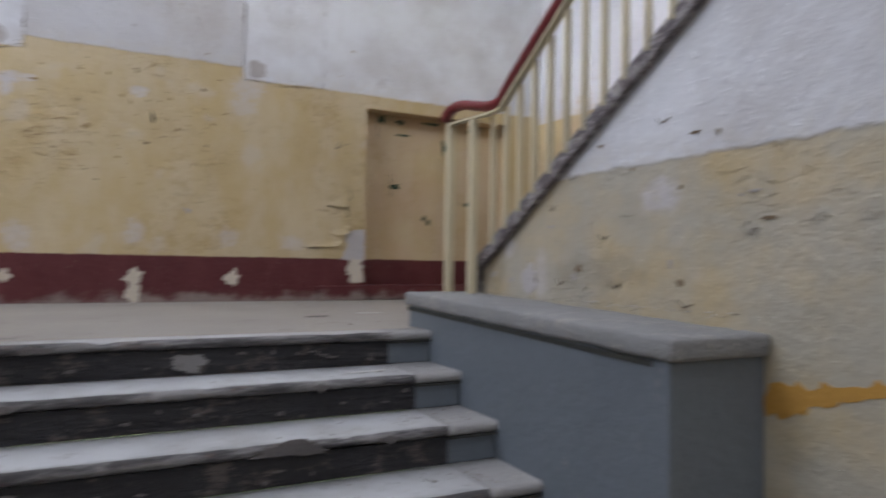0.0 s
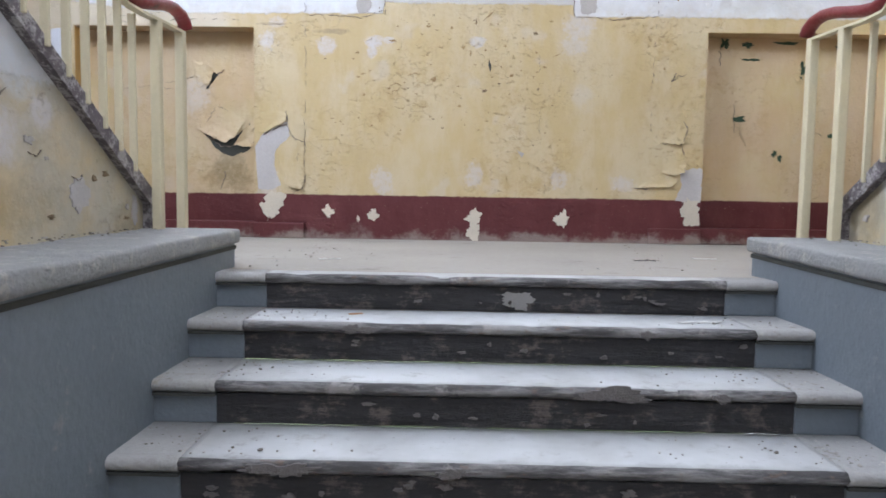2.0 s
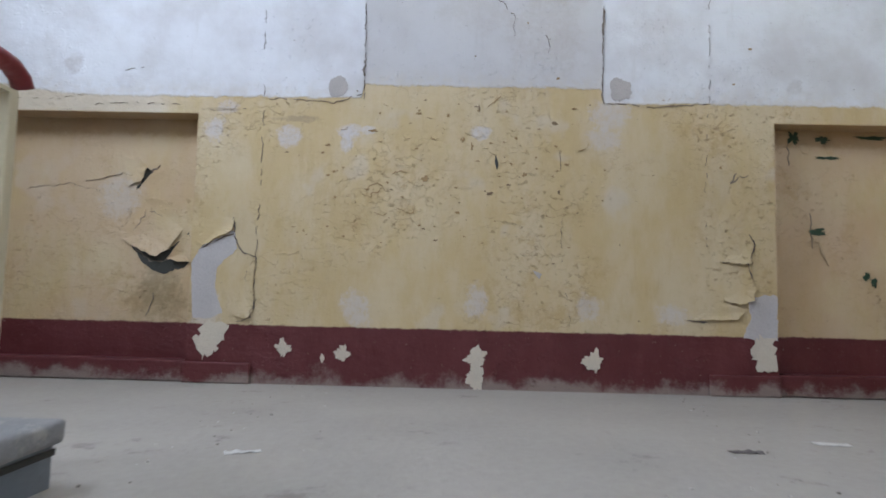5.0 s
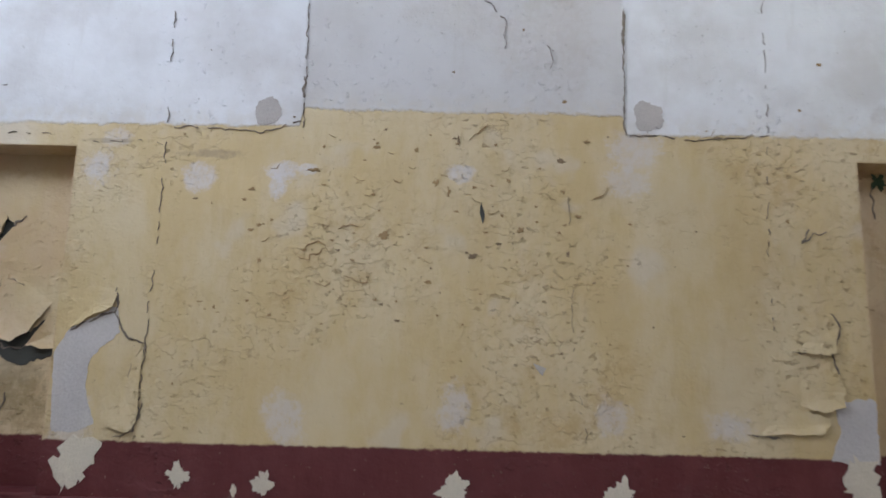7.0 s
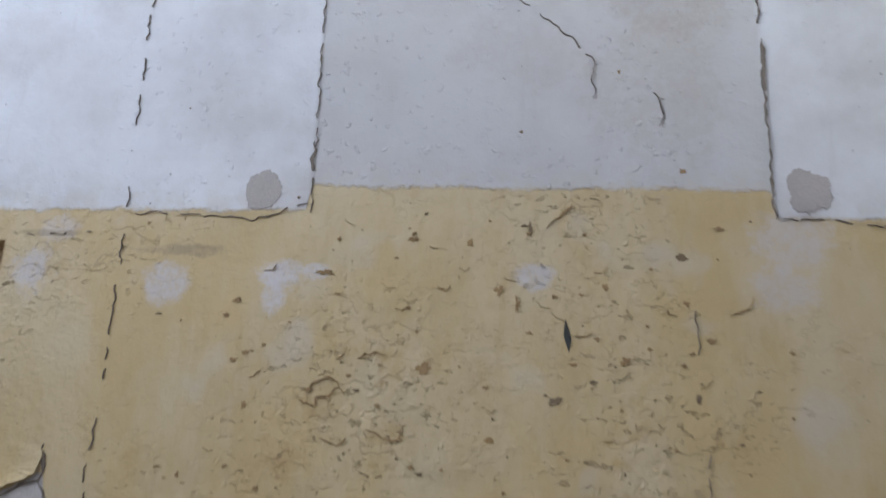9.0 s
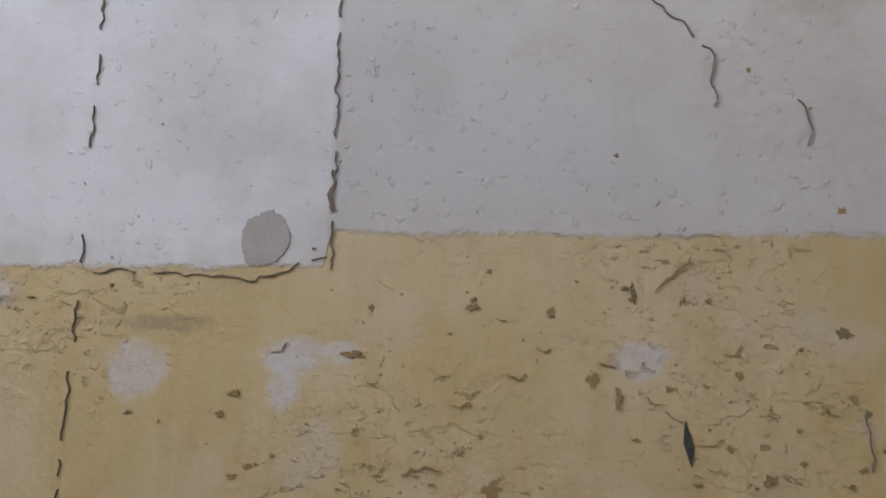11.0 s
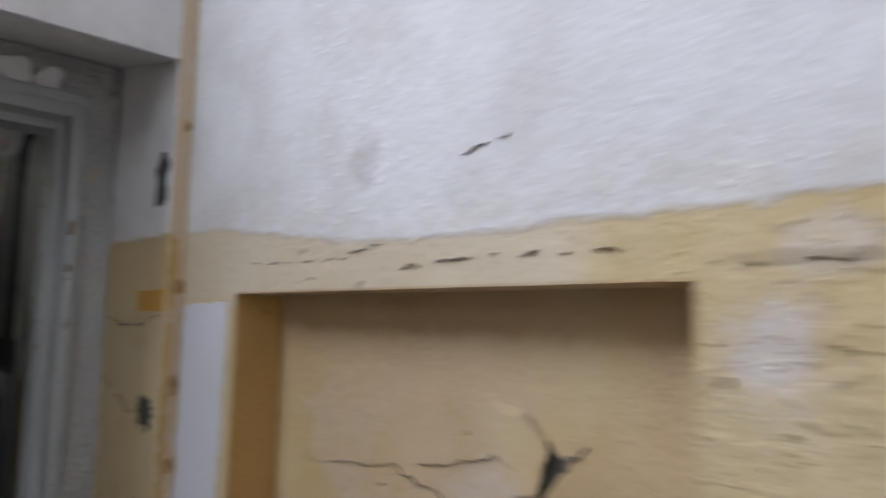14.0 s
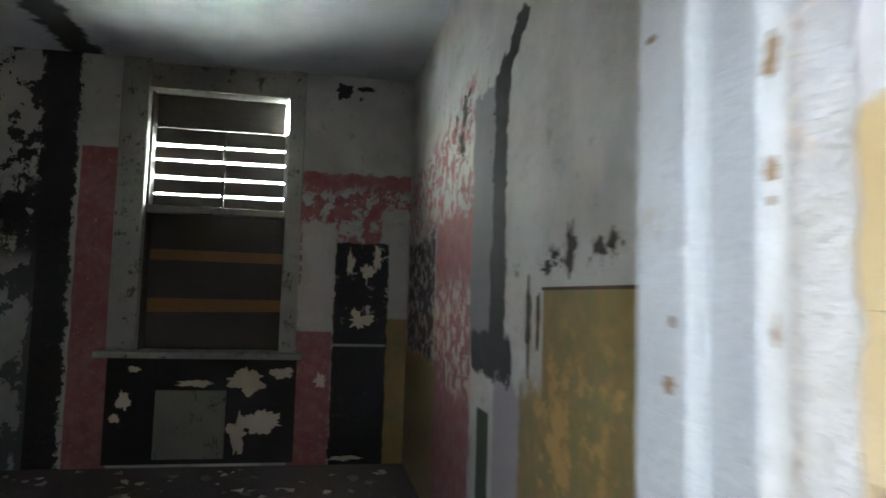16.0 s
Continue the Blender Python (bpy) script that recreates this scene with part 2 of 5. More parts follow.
side_paint = {-1: stair_wall_paint("side_wall_paint_west", "y", 0.73, None, False, False, ((2.2, 0.52, 0.30, 0.22, LILAC_WASH, 0.8), (2.42, 0.62, 0.14, 0.16, LILAC_WASH, 0.8), (2.25, 0.76, 0.5, 0.22, (0.60, 0.63, 0.66), 0.6),
                                                                                           (2.3, 0.3, 0.5, 0.2, SOIL, 0.35), (3.0, 0.25, 0.25, 0.16, SOIL, 0.5)), 0.8),
              1: stair_wall_paint("side_wall_paint_east", "y", 0.73, None, False, False, ((1.862, 0.6, 0.22, 0.15, LILAC_WASH, 0.85), (2.895, 0.421, 0.10, 0.12, LILAC_WASH, 0.8), (2.62, 0.3, 0.10, 0.26, LILAC_WASH, 0.6),
                                                                                          (2.2, 0.3, 0.7, 0.16, SOIL, 0.35), (3.02, 0.3, 0.2, 0.3, SOIL, 0.5)), 0.8)}
shaft_paint = stair_wall_paint("shaft_wall_paint", "y", 1.95, None, False)
east_paint = stair_wall_paint("east_wall_paint", "y", 1.78, None, False, True, ((3.4, 1.2, 3.2, 1.4, (0.44, 0.28, 0.11), 0.7), (4.9, 1.2, 1.2, 1.6, (0.56, 0.40, 0.26), 0.6)))
plaster_patch_mat = plain("bare_plaster", (0.52, 0.485, 0.465), 0.95, 0.5, 14, 0.003)
grey_patch_mat = plain("grey_patch", (0.44, 0.40, 0.37), 0.95, 0.5, 18, 0.003)
cream_chip_mat = plain("cream_chip", (0.62, 0.55, 0.44), 0.9, 0.4, 20, 0.003)
ochre_mat = plain("ochre_patch", (0.52, 0.27, 0.05), 0.8, 0.35, 12, 0.002)
crack_mat = plain("crack_shadow", (0.19, 0.155, 0.125), 1.0, 0.5, 30, 0.001)
slate_mat = plain("exposed_dark_render", (0.06, 0.06, 0.052), 1.0, 0.6, 20, 0.003)
green_mat = plain("exposed_green_paint", (0.03, 0.06, 0.03), 0.8, 0.5, 20, 0.002)
curl_mat = plain("peeled_paint_curl", (0.60, 0.50, 0.32), 0.7, 0.3, 12, 0.001)
white_curl_mat = plain("white_paint_curl", (0.8, 0.82, 0.82), 0.7, 0.2, 12, 0.001)
grey_paint = plain("grey_oil_paint", (0.165, 0.186, 0.208), 0.6, 0.4, 6, 0.003, 0, (0.26, 0.255, 0.25), 0.035)
cap_mat = plain("dusty_cap_stone", (0.30, 0.295, 0.285), 0.95, 0.5, 11, 0.008, 0, (0.40, 0.37, 0.335), 0.10)


def tread_paint():
    """Pale trodden dust, thinner toward the edges, with grit along the front."""
    g = Mat("dusty_tread", 1.0)
    g.b.inputs["Specular IOR Level"].default_value = 0.15
    big, mid, fine = g.noise(2.2, 4, 0.6), g.noise(11, 6, 0.7), g.noise(80, 4, 0.6)
    run = g.op("MODULO", g.sub(10.0 * 0.317 + 2.966, g.y), 0.317)
    rim = g.step(g.add(run, g.mul(g.sub(mid, 0.5), 0.10)), 0.255, 0.30)
    col = g.mix(g.step(big, 0.3, 0.7), (0.60, 0.595, 0.585), (0.45, 0.44, 0.42))
    col = g.mix(g.mul(g.step(mid, 0.55, 0.72), 0.5), col, (0.33, 0.30, 0.27))
    side = g.step(g.add(g.op("ABSOLUTE", g.sub(g.x, 0.366)), g.mul(g.sub(mid, 0.5), 0.5)), 0.7, 1.15)
    col = g.mix(g.mul(side, 0.4), col, (0.34, 0.325, 0.305))
    col = g.mix(g.mul(rim, 0.5), col, (0.27, 0.25, 0.23))
    col = g.mix(g.mul(g.step(fine, 0.68, 0.72), 0.6), col, (0.17, 0.15, 0.13))
    g.bump(g.add(g.mul(fine, 0.25), mid), 0.004)
    return g.done(col)


tread_mat = tread_paint()
tread_end_mat = plain("painted_tread_end", (0.37, 0.352, 0.33), 0.92, 0.6, 9, 0.005, 0, (0.20, 0.165, 0.135), 0.06)


def nosing_paint():
    """Worn front edge of a tread: dusty above, bare brown and black below, in long streaks."""
    g = Mat("worn_nosing", 0.95)
    streak, mid = g.noise(7, 6, 0.7, (0.5, 1, 3.5), 3.0), g.noise(16, 6, 0.7, (0.7, 1, 1.4))
    col = g.mix(g.step(streak, 0.40, 0.62), (0.085, 0.078, 0.076), (0.27, 0.255, 0.245))
    col = g.mix(g.mul(g.step(mid, 0.56, 0.66), 0.7), col, (0.19, 0.13, 0.10))
    col = g.mix(g.mul(g.step(g.noise(4.5, 5, 0.7, None, 8.0), 0.56, 0.66), 0.8), col, (0.36, 0.33, 0.31))
    g.bump(g.add(streak, mid), 0.012)
    return g.done(col)


nose_mat = nosing_paint()
riser_mat = plain("black_riser_paint", (0.040, 0.037, 0.038), 0.8, 0.8, 7, 0.009, 0, (0.14, 0.115, 0.10), 0.10, (0.35, 1, 1.6))
landing_mat = plain("dusty_concrete", (0.36, 0.325, 0.28), 0.98, 0.45, 4, 0.003, 0, (0.25, 0.22, 0.19), 0.05)
cream_metal = plain("cream_baluster_paint", (0.62, 0.54, 0.36), 0.5, 0.3, 10, 0.0015, 0, (0.24, 0.15, 0.08), -0.01)
rail_mat = plain("maroon_rail_paint", (0.20, 0.020, 0.024), 0.36, 0.6, 8, 0.003, 0, (0.045, 0.028, 0.024), 0.06)
kerb_mat = plain("worn_stringer_kerb", (0.175, 0.145, 0.15), 0.9, 0.9, 18, 0.012, 0, (0.48, 0.44, 0.42), 0.15)
ceiling_mat = plain("limewash_ceiling", (0.70, 0.71, 0.72), 0.95, 0.12, 3, 0.003)

# ================= geometry kit =================


def mesh_object(name, bm, mat, parent=None, label="", smooth=False):
    me = bpy.data.meshes.new(name)
    bmesh.ops.recalc_face_normals(bm, faces=bm.faces)
    bm.to_mesh(me)
    bm.free()
    for m in (mat if isinstance(mat, list) else [mat]):
        me.materials.append(m)
    if smooth:
        me.polygons.foreach_set("use_smooth", [True] * len(me.polygons))
    ob = new(name, me)
    if parent:
        ob.parent = parent
    if label:
        tagged(ob, label)
    return ob


def part(name, bm, mat, parent, label="", smooth=False):
    return mesh_object(name, bm, mat, parent, label, smooth)


def thing(name, label, category, at=(0, 0, 0), group="", kind=""):
    ob = new(name)
    ob.location = at
    ob.empty_display_size = 0.1
    return tagged(ob, label, category, group, kind)


def add_box(bm, x0, x1, y0, y1, z0, z1, bevel=0.0, seg=2):
    r = bmesh.ops.create_cube(bm, size=1.0)
    vs = r["verts"]
    for v in vs:
        v.co = Vector((x0 + (v.co.x + 0.5) * (x1 - x0), y0 + (v.co.y + 0.5) * (y1 - y0), z0 + (v.co.z + 0.5) * (z1 - z0)))
    if bevel:
        es = list({e for v in vs for e in v.link_edges})
        bmesh.ops.bevel(bm, geom=es, offset=bevel, segments=seg, affect="EDGES", profile=0.5)
    return vs


def box_bm(*a, bevel=0.0, seg=2):
    bm = bmesh.new()
    add_box(bm, *a, bevel=bevel, seg=seg)
    return bm


def place(axis, c, u, v):
    return Vector((u, c, v)) if axis == "y" else Vector((c, u, v)) if axis == "x" else Vector((u, v, c))


def holed_slab(axis, c0, c1, u0, u1, v0, v1, holes):
    """A slab between two planes, pierced by rectangular holes (u0, u1, v0, v1)."""
    us = sorted({u0, u1, *[h[0] for h in holes], *[h[1] for h in holes]})
    vs = sorted({v0, v1, *[h[2] for h in holes], *[h[3] for h in holes]})
    us, vs = [u for u in us if u0 <= u <= u1], [v for v in vs if v0 <= v <= v1]
    bm = bmesh.new()
    seen = {}

    def vert(c, u, v):
        k = (c, u, v)
        if k not in seen:
            seen[k] = bm.verts.new(place(axis, c, u, v))
        return seen[k]

    def solid(i, j):
        if not (0 <= i < len(us) - 1 and 0 <= j < len(vs) - 1):
            return False
        a, b = (us[i] + us[i + 1]) / 2, (vs[j] + vs[j + 1]) / 2
        return not any(h[0] < a < h[1] and h[2] < b < h[3] for h in holes)

    for i in range(len(us) - 1):
        for j in range(len(vs) - 1):
            if not solid(i, j):
                continue
            a, b, d, e = us[i], us[i + 1], vs[j], vs[j + 1]
            for c in (c0, c1):
                bm.faces.new([vert(c, a, d), vert(c, b, d), vert(c, b, e), vert(c, a, e)])
            for di, dj, p, q in ((-1, 0, (a, d), (a, e)), (1, 0, (b, d), (b, e)), (0, -1, (a, d), (b, d)), (0, 1, (a, e), (b, e))):
                if not solid(i + di, j + dj):
                    bm.faces.new([vert(c0, *p), vert(c1, *p), vert(c1, *q), vert(c0, *q)])
    return bm


def prism(axis, c0, c1, outline):
    """An outline in the plane across an axis, extruded from c0 to c1."""
    bm = bmesh.new()
    a = [bm.verts.new(place(axis, c0, u, v)) for u, v in outline]
    b = [bm.verts.new(place(axis, c1, u, v)) for u, v in outline]
    bm.faces.new(a)
    bm.faces.new(b[::-1])
    for i in range(len(a)):
        j = (i + 1) % len(a)
        bm.faces.new([a[i], b[i], b[j], a[j]])
    return bm


def wall(name, mat, bm, label):
    return tagged(mesh_object(name, bm, mat), label, "wall", kind="structure")


# ================= stairwell plan =================
CX = 0.366                      # the stair's axis
HALF = 1.233                    # half the width of the middle flight
WALL_Y = 5.65                   # face of the end wall of the landing
TOP_NOSE = 2.966                # front edge of the landing
RISE, GOING, STEPS = 0.155, 0.317, 7
GROUND = -RISE * STEPS
STRING = 1.646                  # distance of the flank walls from the axis
SHAFT = 3.756                   # distance of the stairwell's side walls from the axis
CEIL = 5.3
SLOPE = 0.64                    # of the side flights
KERB_Y, KERB_Z = 3.20, 0.335     # foot of the flank wall's raking edge
NICHES = ((-2.99, -1.495), (2.24, 3.735))
NICHE_TOP, NICHE_BACK = 1.735, 5.82

# end wall of the landing: a front leaf with two shallow niches, and a back leaf
end_wall = wall("wall_end", main_paint, holed_slab("y", WALL_Y, NICHE_BACK, -4.15, CX + SHAFT + 0.63, -0.3, CEIL,
                [(a, b, 0.0, NICHE_TOP) for a, b in NICHES]), "end wall of the landing in peeling yellow paint and limewash")
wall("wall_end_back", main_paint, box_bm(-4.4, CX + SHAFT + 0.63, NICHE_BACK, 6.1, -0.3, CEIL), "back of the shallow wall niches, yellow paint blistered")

# thick side walls with a doorway off the landing
DOOR_L, NIB = 4.0, 5.585
bm = holed_slab("x", -4.06, CX - SHAFT, -4.4, WALL_Y, -0.3, CEIL, [(DOOR_L, NIB, 0.0, 2.655), (1.95, 4.05, 3.3, 4.9)])
for v in bm.verts:      # the soffit of the doorway is splayed upward into the wall
    if abs(v.co.z - 2.655) < 0.01 and DOOR_L - 0.01 < v.co.y < NIB + 0.01:
        v.co.z = 2.59 if v.co.x > -3.7 else 2.727
wall("wall_west", shaft_paint, bm,
     "thick stairwell side wall, limewashed above a yellow dado")
wall("wall_east", east_paint, holed_slab("x", CX + SHAFT, CX + SHAFT + 0.63, -4.4, WALL_Y, -0.3, CEIL, []), "stairwell side wall with yellow dado")
wall("wall_south", shaft_paint, holed_slab("y", -4.4, -4.0, -4.13, CX + SHAFT + 0.63, GROUND - 0.2, CEIL, [(CX - 1.6, CX + 1.6, 3.35, 5.1)]), "stairwell wall with an added, unseen upper opening")
tagged(mesh_object("ceiling", holed_slab("z", CEIL, CEIL + 0.2, -4.4, CX + SHAFT + 0.63, -4.4, 6.1, [(CX - 1.15, CX + 1.15, -0.95, 1.35)]), ceiling_mat), "limewashed stairwell ceiling", "ceiling", kind="structure")

# flank walls that carry the side flights
for s, nm in ((-1, "wall_flank_west"), (1, "wall_flank_east")):
    x0 = CX + s * STRING
    x1 = x0 + s * 0.14
    top_y = KERB_Y - (CEIL - 2.6 - KERB_Z) / SLOPE
    pts = [(KERB_Y, -0.02), (KERB_Y, KERB_Z), (top_y, CEIL - 2.6), (-4.0, CEIL - 2.6), (-4.0, GROUND), (1.6, GROUND), (1.6, -0.02)]
    wall(nm, side_paint[s], prism("x", min(x0, x1), max(x0, x1), pts), "flank wall under the side flight, white over dusty yellow")
    # raking kerb of worn stone on the flank wall
    k = [(KERB_Y + 0.012, -0.01), (KERB_Y + 0.012, KERB_Z + 0.02), (top_y, CEIL - 2.6 + 0.02), (top_y, CEIL - 2.6 - 0.05), (KERB_Y - 0.03, KERB_Z - 0.035), (KERB_Y - 0.03, -0.01)]
    bm = prism("x", x0 - s * 0.044, x1 + s * 0.03, k)
    bmesh.ops.bevel(bm, geom=list(bm.edges), offset=0.008, segments=2, affect="EDGES")
    tagged(mesh_object("trim_kerb", bm, kerb_mat), "worn grey stone kerb raking up the flank wall", "trim", kind="structure")
    # side flight
    sx0, sx1 = (CX - SHAFT, x1) if s < 0 else (x1, CX + SHAFT)
    flight = thing("side_stair", "side flight of dusty grey concrete steps rising off the landing", "stairs", (0, 0, 0), "stair flights", "structure")
    n = 14
    for i in range(n):
        y1 = 3.16 - 0.27 * i
        part("step", box_bm(sx0 + 0.002, sx1 - 0.002, y1 - 0.30, y1, 0.165 * i - (0.02 if i == 0 else 0.06), 0.165 * (i + 1), bevel=0.012), tread_end_mat, flight)
    part("soffit", prism("x", sx0 + 0.01, sx1 - 0.01, [(3.14, -0.02), (3.14, 0.0), (3.16 - 0.27 * n, 0.165 * n - 0.06), (3.16 - 0.27 * n, 0.165 * n - 0.25), (2.75, -0.02)]), ceiling_mat, flight)
    yb = 3.16 - 0.27 * n - 0.03
    tagged(mesh_object("floor_gallery", box_bm(sx0, sx1, -4.0, yb, 0.165 * n - 0.2, 0.165 * n + 0.02), landing_mat), "concrete gallery floor of the upper storey", "floor", kind="structure")

# landing and lower hall
tagged(mesh_object("floor_landing", box_bm(-4.02, CX + SHAFT + 0.01, TOP_NOSE + 0.14, NICHE_BACK, -0.2, 0.0), landing_mat), "dusty grey concrete floor of the landing", "floor", kind="structure")
tagged(mesh_object("floor_hall", box_bm(CX - STRING - 0.1, CX + STRING + 0.1, -4.4, TOP_NOSE - 0.3, GROUND - 0.2, GROUND), landing_mat), "dusty concrete floor of the lower hall", "floor", kind="structure")

# ================= middle flight =================
stair = thing("staircase", "middle flight of worn dusty steps with black risers", "stairs", (0, 0, 0), "stair flights", "structure")


def worn_slab(x0, x1, yf, yb, z0, z1, seed, wear, cuts):
    """A tread with a rounded front edge, chipped along its length."""
    bm = bmesh.new()
    r = (z1 - z0) * 0.5
    prof = [(yb, z0), (yf + r * 0.6, z0)]
    for i in range(7):
        a = -math.pi / 2 - math.pi * i / 6
        prof.append((yf + r + r * math.cos(a), (z0 + z1) / 2 + r * math.sin(a)))
    prof.append((yb, z1))
    rings = []
    for i in range(cuts + 1):
        x = x0 + (x1 - x0) * i / cuts
        d = wear * max(0.0, noise.noise(Vector((x * 3.1, seed * 7.3, 0))) + 0.6 * noise.noise(Vector((x * 11, seed * 3.3, 4))))
        ring = []
        for j, (y, z) in enumerate(prof):
            k = 1.0 if 1 < j < len(prof) - 1 else 0.0
            w = noise.noise(Vector((x * 17, j * 0.9, seed * 5))) * wear * 0.22
            ring.append(bm.verts.new((x, y + k * (d * 0.8 + w), z - (d * 0.45 * k if z > (z0 + z1) / 2 else 0.0))))
        rings.append(ring)
    for a, b in zip(rings, rings[1:]):
        for j in range(len(prof)):
            q = (j + 1) % len(prof)
            bm.faces.new([a[j], b[j], b[q], a[q]])
    bm.faces.new(rings[0])
    bm.faces.new(rings[-1][::-1])
    for f in bm.faces:
        c = f.calc_center_median()
        if c.y < yf + 0.03 and (f.normal.z < 0.8 or c.z < z1 - 0.004):
            f.material_index = 1
    return bm


def rough_panel(x0, x1, yf, yb, z0, z1, seed, nx=90, nz=6, amp=0.012):
    """A chipped upright panel."""
    bm = bmesh.new()
    g = []
    for i in range(nx + 1):
        row = []
        for j in range(nz + 1):
            x, z = x0 + (x1 - x0) * i / nx, z0 + (z1 - z0) * j / nz
            d = noise.noise(Vector((x * 6, z * 22, seed))) + 0.7 * noise.noise(Vector((x * 21, z * 40, seed + 9)))
            row.append(bm.verts.new((x, yf + amp * 0.5 * d, z)))
        g.append(row)
    for i in range(nx):
        for j in range(nz):
            bm.faces.new([g[i][j], g[i + 1][j], g[i + 1][j + 1], g[i][j + 1]])
    back = [bm.verts.new((x, yb, z)) for x, z in ((x0, z0), (x1, z0), (x1, z1), (x0, z1))]
    bm.faces.new(back)
    return bm


END = 0.22
for k in range(STEPS):
    yf = TOP_NOSE - GOING * k
    zt = -RISE * k
    back = yf + GOING + 0.02 if k else yf + 0.14
    a, b = CX - HALF, CX + HALF
    part("tread", worn_slab(a + END, b - END, yf, back, zt - 0.042, zt, k, 0.026, 90), [tread_mat, nose_mat], stair, "whitish dusty worn tread", True)
    for x0, x1 in ((a - 0.03, a + END), (b - END, b + 0.03)):
        part("tread_end", worn_slab(x0, x1, yf - 0.003, back, zt - 0.044, zt + 0.002, k + 20, 0.005, 10), [tread_end_mat, tread_end_mat], stair, "grey painted end of the tread", True)
        part("riser_end", box_bm(x0, x1, yf + 0.018, yf + 0.10, zt - RISE + 0.001, zt - 0.044, bevel=0.004), grey_paint, stair, "grey painted end of the riser")
    for x0, x1 in ((a, a + END), (b - END, b)):
        part("joint", box_bm(x0, x1, yf + 0.004, yf + 0.06, zt - 0.055, zt - 0.0445), slate_mat, stair, "dark joint under the tread end")
    bm = rough_panel(a + END, b - END, yf + 0.026, yf + 0.12, zt - RISE + 0.001, zt - 0.040, k + 40)
    part("riser", bm, riser_mat, stair, "chipped black painted riser", False)

# low parapets beside the middle flight; their caps dip a little toward the hall
CAP_FALL = {-1: 0.017, 1: 0.028}


def worn_cap(x0, x1, y0, y1, z0, z1, seed):
    """A thick slab with rounded, knocked edges."""
    bm = box_bm(x0, x1, y0, y1, z0, z1)
    bmesh.ops.subdivide_edges(bm, edges=[e for e in bm.edges if e.calc_length() > 1.0], cuts=60)
    bmesh.ops.bevel(bm, geom=[e for e in bm.edges if len(e.link_faces) == 2 and e.calc_face_angle(0.0) > 0.5], offset=0.016, segments=3, affect="EDGES", profile=0.5)
    for v in bm.verts:
        d = noise.noise(Vector((v.co.x * 9, v.co.y * 7, v.co.z * 9 + seed * 4)))
        chip = max(0.0, noise.noise(Vector((v.co.x * 5, v.co.y * 17, seed * 9))) - 0.25)
        v.co.z += d * 0.005 - (chip * 0.02 if v.co.z > z1 - 0.02 else 0.0)
        v.co.x += noise.noise(v.co * 12) * 0.004
    return bm


for s in (-1, 1):
    par = thing("parapet", "low grey painted parapet with a dusty rounded cap", "parapet", (0, 0, 0), "stair parapets", "structure")
    xi, xo = CX + s * HALF, CX + s * (STRING - 0.002)
    x0, x1 = min(xi, xo), max(xi, xo)
    for nm, bm, mat, lab in (
            ("body", box_bm(x0, x1, 1.40, 3.235, GROUND, 0.125, bevel=0.006), grey_paint, "flat grey oil-painted side"),
            ("cap", worn_cap(min(xi - s * 0.022, xo), max(xi - s * 0.022, xo), 1.375, 3.258, 0.112, 0.182, s), cap_mat, "thick worn cap covered in dust"),
            ("groove", box_bm(min(xi - s * 0.004, xo), max(xi - s * 0.004, xo), 1.47, 3.24, 0.086, 0.104), slate_mat, "dark joint under the cap")):
        for v in bm.verts:
            if v.co.z > 0:
                v.co.z -= CAP_FALL[s] * (3.25 - v.co.y)
        part(nm, bm, mat, par, lab, nm == "cap")

# ================= balustrades =================


def sweep(bm, pts, prof):
    """A profile (side, up) swept along points in a plane of constant x."""
    rings = []
    for i, p in enumerate(pts):
        a, b = pts[max(0, i - 1)], pts[min(len(pts) - 1, i + 1)]
        d = (Vector(b) - Vector(a)).normalized()
        up = Vector((0, -d.z, d.y)) if d.y > 0 else Vector((0, d.z, -d.y))
        rings.append([bm.verts.new(Vector(p) + Vector((u, 0, 0)) + up * v) for u, v in prof])
    for a, b in zip(rings, rings[1:]):
        for j in range(len(prof)):
            q = (j + 1) % len(prof)
            bm.faces.new([a[j], b[j], b[q], a[q]])
    bm.faces.new(rings[0])
    bm.faces.new(rings[-1][::-1])


